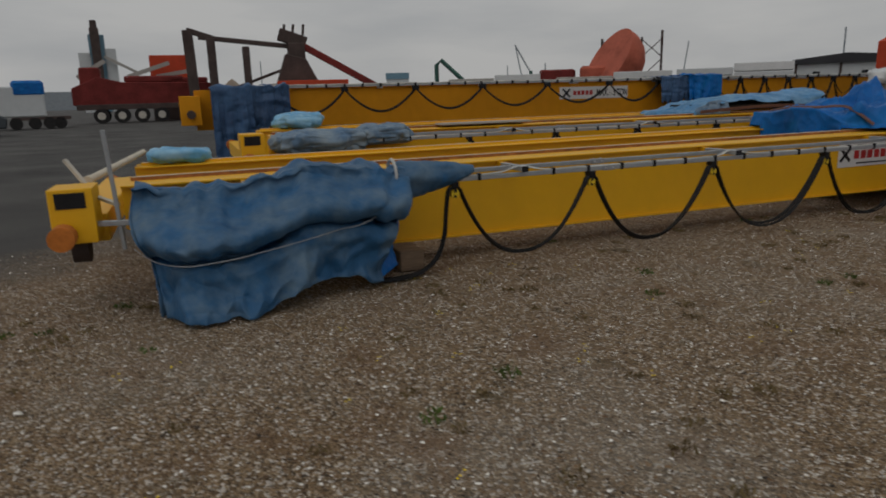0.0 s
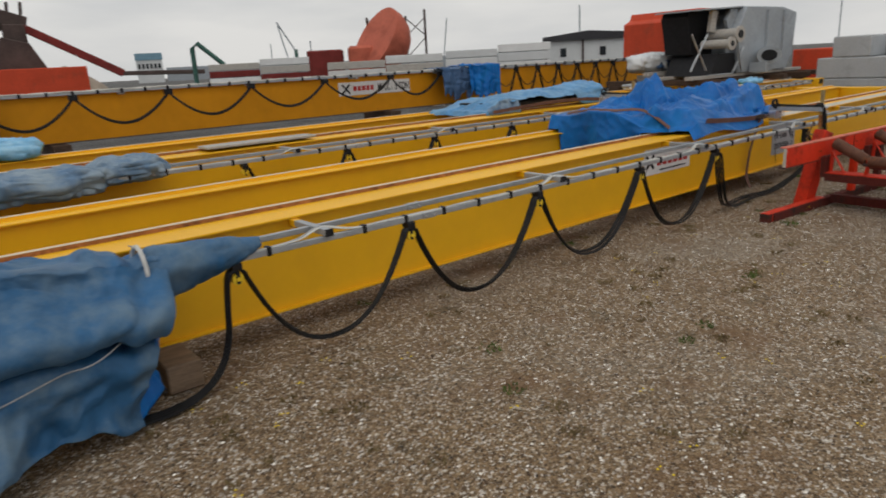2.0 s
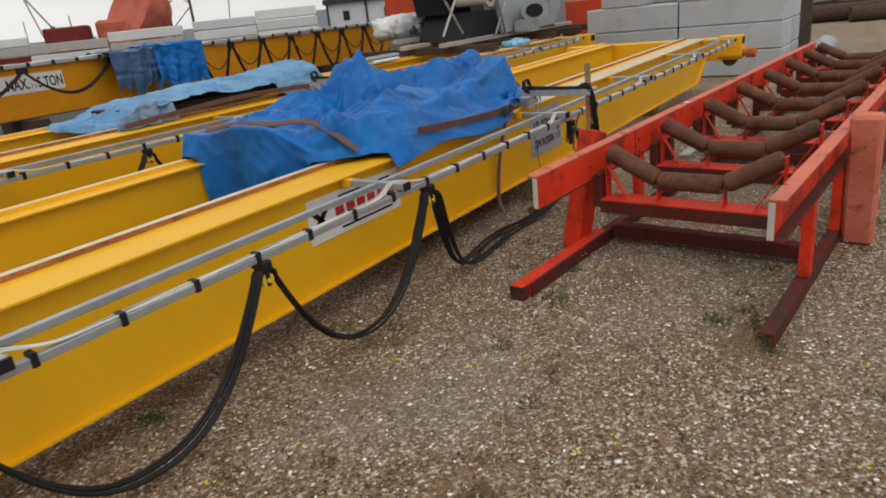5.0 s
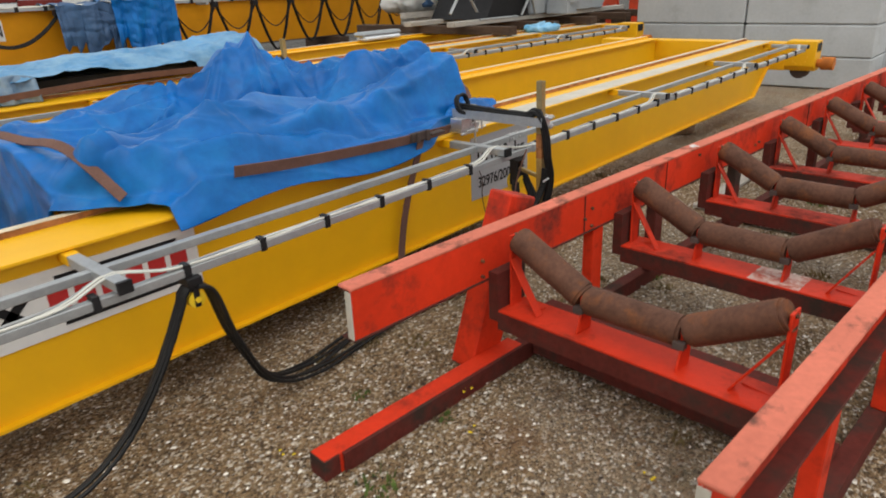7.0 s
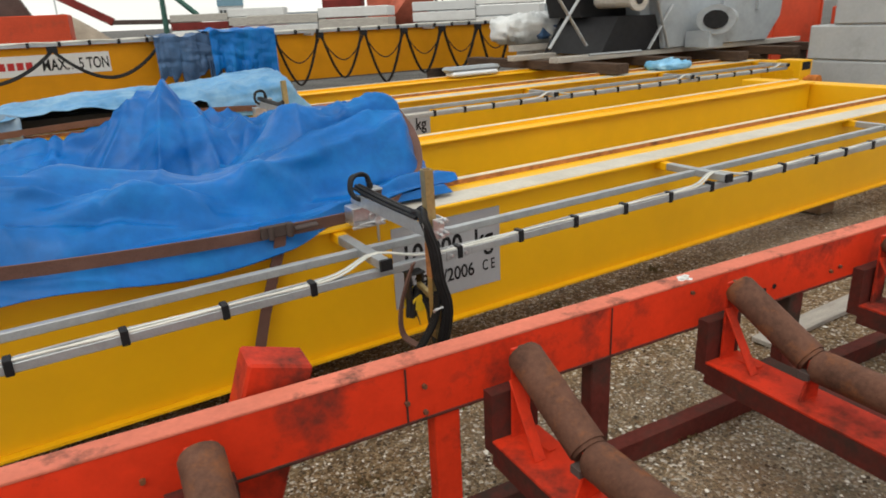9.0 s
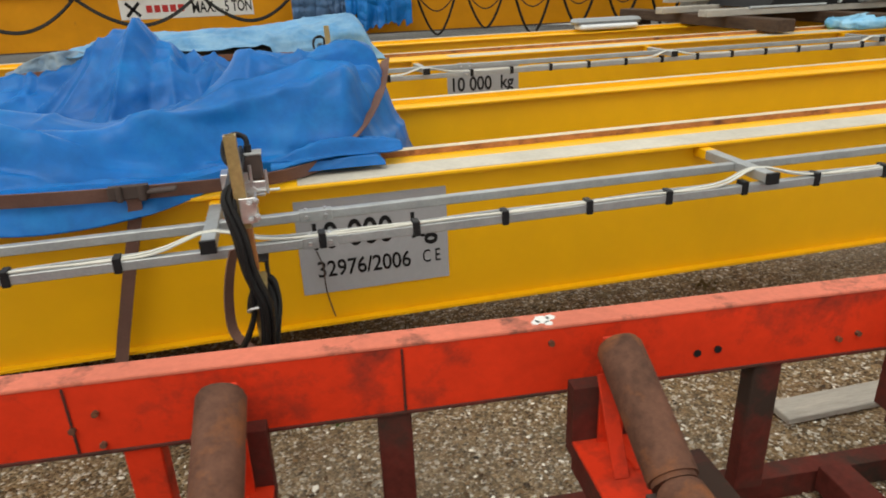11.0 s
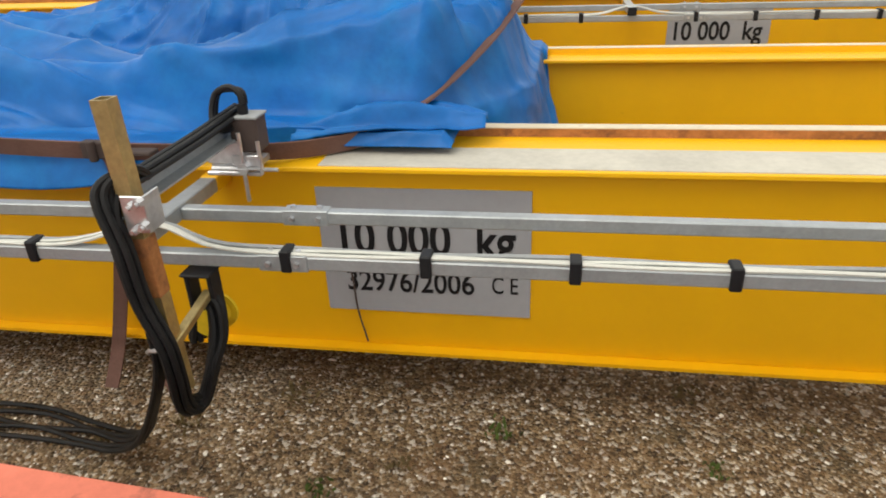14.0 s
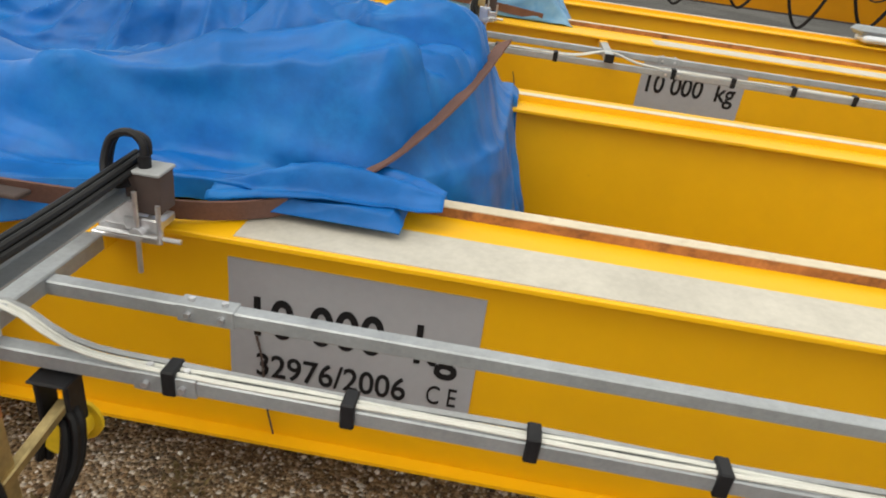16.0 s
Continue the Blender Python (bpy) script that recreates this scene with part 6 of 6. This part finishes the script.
prism(bm, [(-2.4, 1.04), (0.5, 1.04), (0.0, 1.42), (-2.3, 1.44)], -0.862, 0.862)
part("side_window", bm, GLASS_DARK, car)
for x in (-2.0, 0.85):
    bm = bmesh.new()
    cyl(bm, (x, -0.9, 0.32), (x, -0.66, 0.32), 0.33, 20)
    w = part("wheel", bm, TYRE, car, "black car wheel", smooth=True)
    bm = bmesh.new()
    cyl(bm, (x, -0.91, 0.32), (x, -0.90, 0.32), 0.2, 14)
    part("rim", bm, GREY_STEEL, w)

# distant building, stacks and bundles
far_block = thing("office_block", "small white and blue building far across the yard", "building", facing(73.1, 328))
bm = bmesh.new()
box(bm, -5.3, 5.3, 0, 10, 0, 9.6)
part("wall", bm, PALE_BUILD, far_block)
bm = bmesh.new()
box(bm, -5.5, 5.5, -0.3, 10, 9.6, 12.4)
part("roof_storey", bm, BLUE_GLASSY, far_block)
for k in range(6):
    bm = bmesh.new()
    box(bm, -4.6 + k * 1.6, -3.6 + k * 1.6, -0.15, 0, 6.0, 8.0)
    part("window", bm, GLASS_DARK, far_block)

def bundles(az0, az1, d, z0, z1, n, mats, name, label, category):
    """Stacked packs laid side by side across the view."""
    for k in range(n):
        az = az0 + (az1 - az0) * (k + 0.5) / n
        w = abs(az1 - az0) / n * math.pi / 180 * d
        hh = z1 * (0.93 + 0.07 * (k % 2))
        layers = 6
        for j in range(layers):
            m = facing(az, d)
            bm = bmesh.new()
            box(bm, -w * 0.495, w * 0.495, 0, 1.6, z0 + (hh - z0) * j / layers + (0.02 if j or z0 else 0), z0 + (hh - z0) * (j + 1) / layers - 0.02)
            tagged(part(name, bm, mats[(k + j) % len(mats)], bevel=0.02, m=m), label, category, group=label)


bundles(68.6, 61.0, 42, 0.0, 2.5, 2, (WHITE_STACK, DARK_RED, GREY_BOARD), "goods_pack", "wrapped stack of long steel goods", "stack")
bundles(59.6, 50.5, 30, 0.0, 2.15, 2, (WHITE_STACK, WHITE_STACK, GREY_BOARD), "panel_pack", "stack of white coated panels", "stack")
bundles(50.3, 42.0, 34, 0.0, 2.45, 2, (WHITE_STACK, PALE_BUILD), "panel_pack", "tall stack of white coated panels", "stack")
arm = thing("pipe_gooseneck", "dull green bent steel pipe arm", "pipe", facing(69.2, 45))
bm = bmesh.new()
tube(bm, [(-0.3, 0, 0), (-0.3, 0, 3.3), (0.0, 0, 3.6), (1.4, 0, 2.3)], 0.14, 10)
part("tube", bm, GREEN_STEEL, arm, smooth=True)

# red dish and its lattice stand
dish = thing("steel_dish", "large chalky red steel bowl tipped on its side", "vessel", facing(55.6, 62) @ Matrix.Diagonal((1.15, 1.15, 1.1, 1.0)))
bm = bmesh.new()
prof = [(0.02, 0.0), (0.9, 0.12), (1.7, 0.5), (2.3, 1.1), (2.65, 1.9), (2.7, 2.6)]
rings = []
for r, h in prof:
    rings.append([bm.verts.new((r * math.cos(2 * math.pi * k / 32), r * math.sin(2 * math.pi * k / 32), h)) for k in range(32)])
for a, b in zip(rings, rings[1:]):
    for k in range(32):
        bm.faces.new((a[k], a[(k + 1) % 32], b[(k + 1) % 32], b[k]))
bm.faces.new(rings[-1])
bmesh.ops.transform(bm, matrix=pose(0.9, 0, 2.9, 0, 0, 0) @ pose(0, 0, 0, 25, -58, 0) @ pose(0, 0, -1.2), verts=bm.verts)
part("bowl", bm, DISH_RED, dish, smooth=True)
bm = bmesh.new()
box(bm, -2.2, -0.3, -1.0, 1.0, 0.0, 3.2)
part("cradle", bm, DISH_RED, dish, bevel=0.2)
bm = bmesh.new()
box(bm, -5.2, -2.6, -1, 1, 0, 3.0)
part("red_box", bm, DARK_RED, dish, bevel=0.1)
stand = thing("lattice_stand", "dark steel lattice stand behind the red bowl", "stand", facing(54.3, 64))
POSTS = (-2.2, -0.2, 1.2, 2.9)
for x in POSTS:
    bm = bmesh.new()
    bar(bm, (x, 0, 0), (x, 0, 6.4 if x in (-0.2, 2.9) else 5.9), 0.2, 0.2, (0, 1, 0))
    part("post", bm, BROWN_STEEL, stand)
for a, b in zip(POSTS, POSTS[1:]):
    for za, zb_ in ((4.2, 5.7), (5.7, 4.2), (2.4, 4.0)):
        bm = bmesh.new()
        bar(bm, (a, 0, za), (b, 0, zb_), 0.08, 0.08, (0, 1, 0))
        part("brace", bm, BROWN_STEEL, stand)

# low flat-roofed building and thin masts
shed = thing("flat_roof_building", "low pale building with dark flat roof", "building", facing(39.3, 62))
bm = bmesh.new()
box(bm, -3.2, 3.4, 0, 6, 0, 3.0)
part("wall", bm, PALE_BUILD, shed)
bm = bmesh.new()
prism(bm, [(-3.4, 3.0), (3.6, 3.0), (3.6, 3.5), (0.4, 3.75), (-3.4, 3.35)], -0.3, 6)
part("roof", bm, DARK_ROOF, shed)
for x in (-1.9, 1.4):
    bm = bmesh.new()
    box(bm, x, x + 0.5, -0.06, 0.0, 1.7, 2.4)
    part("window", bm, GLASS_DARK, shed)
for x in (-3.2, -0.1):
    bm = bmesh.new()
    box(bm, x, x + 0.18, -0.1, 0, 0, 3.0)
    part("column", bm, BROWN_STEEL, shed)
for az, d, h, lean in ((62.4, 160, 11.5, -2.5), (60.9, 160, 8.0, 0), (50.4, 170, 12.0, 1.5), (39.4, 140, 11.0, 0), (21.5, 70, 6.0, 0), (18.0, 60, 5.6, 0), (64.0, 220, 10, 0), (84.0, 200, 12, 0)):
    mast = thing("mast", "thin grey mast far across the yard", "mast", facing(az, d))
    bm = bmesh.new()
    bar(bm, (0, 0, 0), (lean, 0, h), 0.28 if d > 100 else 0.1, 0.28 if d > 100 else 0.1, (0, 1, 0))
    part("pole", bm, GREY_STEEL_FAR, mast)
jib = thing("harbour_crane", "slim harbour crane with raised jib in the distance", "crane", facing(62.6, 165))
bm = bmesh.new()
bar(bm, (1.5, 0, 0), (1.5, 0, 6.5), 0.8, 0.8, (0, 1, 0))
part("tower", bm, GREEN_STEEL, jib)
bm = bmesh.new()
bar(bm, (1.5, 0, 6.0), (-2.2, 0, 12.5), 0.35, 0.35, (0, 1, 0))
part("jib", bm, GREY_STEEL_FAR, jib)
for k, (az0, az1, d, h) in enumerate(((72.0, 60.0, 400, 7), (60.0, 40.0, 420, 6), (110, 97, 260, 6), (44, 36, 200, 5))):
    m = facing((az0 + az1) / 2, d)
    w = abs(az0 - az1) * math.pi / 180 * d
    bm = bmesh.new()
    box(bm, -w / 2, w / 2, 0, 10, 0, h)
    tagged(part("backdrop_hall", bm, GREY_STEEL_FAR, m=m), "low grey halls along the horizon", "building", kind="structure")

# things beyond the conveyor's far end
big_pipe = thing("steel_pipe", "grey steel pipe length with dark open end, on gravel", "pipe", pose(20.6, 4.75, 0))
bm = bmesh.new()
cyl(bm, (0, 0, 0.2), (2.4, 0.1, 0.2), 0.2, 24)
part("tube", bm, GREY_STEEL_FAR, big_pipe, smooth=True)
# shaded inside of the pipe, drawn as a black disc
bm = bmesh.new()
cyl(bm, (-0.012, 0.0, 0.2), (0.0, 0, 0.2), 0.17, 22)
part("mouth", bm, BLACK, big_pipe)
for k, (x, y, r, ln) in enumerate(((33, 6.6, 0.28, 4), (33.4, 5.9, 0.25, 4.5), (32.4, 5.2, 0.24, 4))):
    bm = bmesh.new()
    cyl(bm, (x, y, r), (x + 1.0, y - ln * 0.8, r), r, 14)
    tagged(part("log", bm, DARK_WOOD, smooth=True), "dark log lying on the yard", "log", group="logs on the yard")
bm = bmesh.new()
cyl(bm, (34.5, 7.2, 0.75), (35.5, 3.4, 0.75), 0.18, 14)
tagged(part("white_pipe", bm, WHITE_STACK, smooth=True), "white plastic pipe lying across logs", "pipe")
bm = bmesh.new()
box(bm, 34.6, 34.9, 3.6, 7.0, 0.0, 0.565)
tagged(part("pipe_bearer", bm, DARK_WOOD), "dark timber bearer under a white pipe", "timber")
digger = thing("wheel_loader", "yellow wheel loader parked beyond the blocks", "loader", pose(40, 6.0, 0))
for nm, b6, mat in (("body", (0, 2.5, -1.0, 1.2, 0.7, 1.7), PVC_YELLOW), ("cab", (0.6, 1.9, -0.2, 1.0, 1.7, 2.9), GLASS_DARK), ("boom", (-0.3, 0.3, -2.6, -0.8, 0.8, 1.3), PVC_YELLOW), ("bucket", (-0.4, 0.8, -3.4, -2.5, 0.3, 1.2), PVC_YELLOW)):
    bm = bmesh.new()
    box(bm, *b6)
    part(nm, bm, mat, digger, bevel=0.1)
for y in (-0.7, 0.9):
    bm = bmesh.new()
    cyl(bm, (-0.15, y, 0.6), (0.35, y, 0.6), 0.6, 18)
    part("wheel", bm, TYRE, digger, smooth=True)
bm = bmesh.new()
box(bm, 24.6, 24.75, 5.35, 5.6, 0, 2.6)
tagged(part("dark_post", bm, BROWN_STEEL), "dark steel post beside the concrete blocks", "post")
for k, (x, y, z1, mat, nm) in enumerate(((27.0, 10.9, 1.55, ORANGE_RED, "orange-red steel beams"), (26.0, 9.6, 0.9, WHITE_STACK, "white pipes stacked"), (29.5, 10.2, 1.9, BROWN_STEEL, "brown steel sections stacked"))):
    bm = bmesh.new()
    box(bm, x, x + 3, y - 1.0, y + 1.6, 0, z1)
    tagged(part("steel_pack", bm, mat, bevel=0.03), nm + " on the yard", "stack", group="steel stacks beyond the blocks")
boxed("pale_hall", "large pale hall beyond the loader", "building", 3.5, 95, 34, 15, 0, 6.0, PALE_BUILD)


# ---- loose stones and shells ----
def island_material(name, stops, rough):
    mat = bpy.data.materials.new(name)
    mat.use_nodes = True
    n, l = mat.node_tree.nodes, mat.node_tree.links
    geo = n.new("ShaderNodeNewGeometry")
    r = n.new("ShaderNodeValToRGB")
    els = r.color_ramp.elements
    while len(els) < len(stops):
        els.new(0.5)
    for e, (p_, c) in zip(els, stops):
        e.position, e.color = p_, (*c, 1)
    l.new(geo.outputs["Random Per Island"], r.inputs[0])
    l.new(r.outputs[0], n["Principled BSDF"].inputs["Base Color"])
    n["Principled BSDF"].inputs["Roughness"].default_value = rough
    return mat


STONE = island_material("mixed_gravel_stone", [(0.0, (0.03, 0.022, 0.015)), (0.3, (0.12, 0.068, 0.034)), (0.58, (0.23, 0.14, 0.07)), (0.78, (0.30, 0.23, 0.16)), (0.86, (0.86, 0.83, 0.77))], 0.85)


def scatter(count, x0, x1, y0, y1, s0, s1, seed, name, flat=0.55):
    rng = np.random.default_rng(seed)
    base = np.array([(1, 0, 0), (0.31, 0.95, 0), (-0.81, 0.59, 0), (-0.81, -0.59, 0), (0.31, -0.95, 0), (0, 0, 1), (0, 0, -0.6)], float)
    faces = [(0, 1, 5), (1, 2, 5), (2, 3, 5), (3, 4, 5), (4, 0, 5), (1, 0, 6), (2, 1, 6), (3, 2, 6), (4, 3, 6), (0, 4, 6)]
    n = len(base)
    px, py = rng.uniform(x0, x1, count), rng.uniform(y0, y1, count)
    s = s0 + (s1 - s0) * rng.random(count) ** 2.5
    ang = rng.uniform(0, 2 * np.pi, count)
    sx, sy, sz = s * rng.uniform(0.7, 1.4, count), s * rng.uniform(0.5, 1.0, count), s * flat * rng.uniform(0.4, 1.2, count)
    b = base[None] * (1 + rng.uniform(-0.25, 0.25, (count, n, 1)))
    X, Y = b[:, :, 0] * sx[:, None], b[:, :, 1] * sy[:, None]
    V = np.empty((count, n, 3))
    V[:, :, 0] = X * np.cos(ang)[:, None] - Y * np.sin(ang)[:, None] + px[:, None]
    V[:, :, 1] = X * np.sin(ang)[:, None] + Y * np.cos(ang)[:, None] + py[:, None]
    V[:, :, 2] = b[:, :, 2] * sz[:, None] + 0.004
    F = (np.array(faces)[None] + (np.arange(count) * n)[:, None, None]).reshape(-1, 3)
    me = bpy.data.meshes.new(name)
    me.from_pydata(V.reshape(-1, 3).tolist(), [], F.tolist())
    me.materials.append(STONE)
    return tagged(new(name, me), "loose brown gravel stones and white shell chips", "gravel", kind="stuff")


scatter(64000, 1.0, 14.5, 1.2, 6.2, 0.0035, 0.011, 5, "gravel_stones")
scatter(14000, -1.0, 17.0, 0.0, 8.0, 0.005, 0.015, 6, "gravel_stones")


def tufts(count, seed, name, mat, label, h0, h1, blades, spots, spread):
    rng = random.Random(seed)
    vs, fs = [], []
    for k in range(count):
        if k < len(spots):
            cx, cy = spots[k]
        else:
            cx, cy = rng.uniform(1.0, 14.5), rng.uniform(1.8, 6.2)
        big = rng.uniform(0.5, 1.0)
        for b in range(int(blades * big)):
            a, r = rng.uniform(0, 6.28), spread * big * rng.random() ** 0.6
            x, y = cx + r * math.cos(a), cy + r * math.sin(a)
            h, w = rng.uniform(h0, h1) * big, rng.uniform(0.003, 0.008)
            lx, ly = rng.uniform(-0.8, 0.8) * h, rng.uniform(-0.8, 0.8) * h
            t = rng.uniform(0, 3.14)
            dx, dy = w * math.cos(t), w * math.sin(t)
            i = len(vs)
            vs += [(x - dx, y - dy, 0), (x + dx, y + dy, 0), (x + lx * 0.4 + dx, y + ly * 0.4 + dy, h * 0.6), (x + lx * 0.4 - dx, y + ly * 0.4 - dy, h * 0.6), (x + lx, y + ly, h)]
            fs += [(i, i + 1, i + 2, i + 3), (i + 3, i + 2, i + 4)]
    me = bpy.data.meshes.new(name)
    me.from_pydata(vs, [], fs)
    me.materials.append(mat)
    return tagged(new(name, me), label, "weeds", kind="stuff")


SPOTS = [(6.6, 4.0), (6.9, 4.05), (9.9, 3.9), (10.3, 4.9), (8.0, 3.2), (5.4, 4.3), (3.9, 3.5), (3.4, 3.2), (10.2, 5.3), (9.4, 3.0), (2.2, 4.6), (2.0, 5.6), (1.6, 5.2)]
tufts(34, 3, "weed_tufts", LEAF, "low green weeds growing through the gravel", 0.012, 0.045, 46, SPOTS, 0.09)
tufts(170, 4, "dry_weeds", DRY_LEAF, "dry brown weed stubble in the gravel", 0.01, 0.035, 34, [], 0.07)
rng_f = random.Random(8)
vs, fs = [], []
for k in range(60):
    cx, cy = rng_f.uniform(2, 11), rng_f.uniform(2.2, 5.4)
    for j in range(3):
        i = len(vs)
        x, y, z = cx + rng_f.uniform(-0.04, 0.04), cy + rng_f.uniform(-0.04, 0.04), rng_f.uniform(0.02, 0.05)
        vs += [(x - 0.008, y, z), (x, y - 0.008, z + 0.004), (x + 0.008, y, z), (x, y + 0.008, z + 0.004)]
        fs.append((i, i + 1, i + 2, i + 3))
me = bpy.data.meshes.new("yellow_flowers")
me.from_pydata(vs, [], fs)
me.materials.append(FLOWER)
tagged(new("yellow_flowers", me), "tiny yellow wild flowers among the gravel", "flowers", kind="stuff")
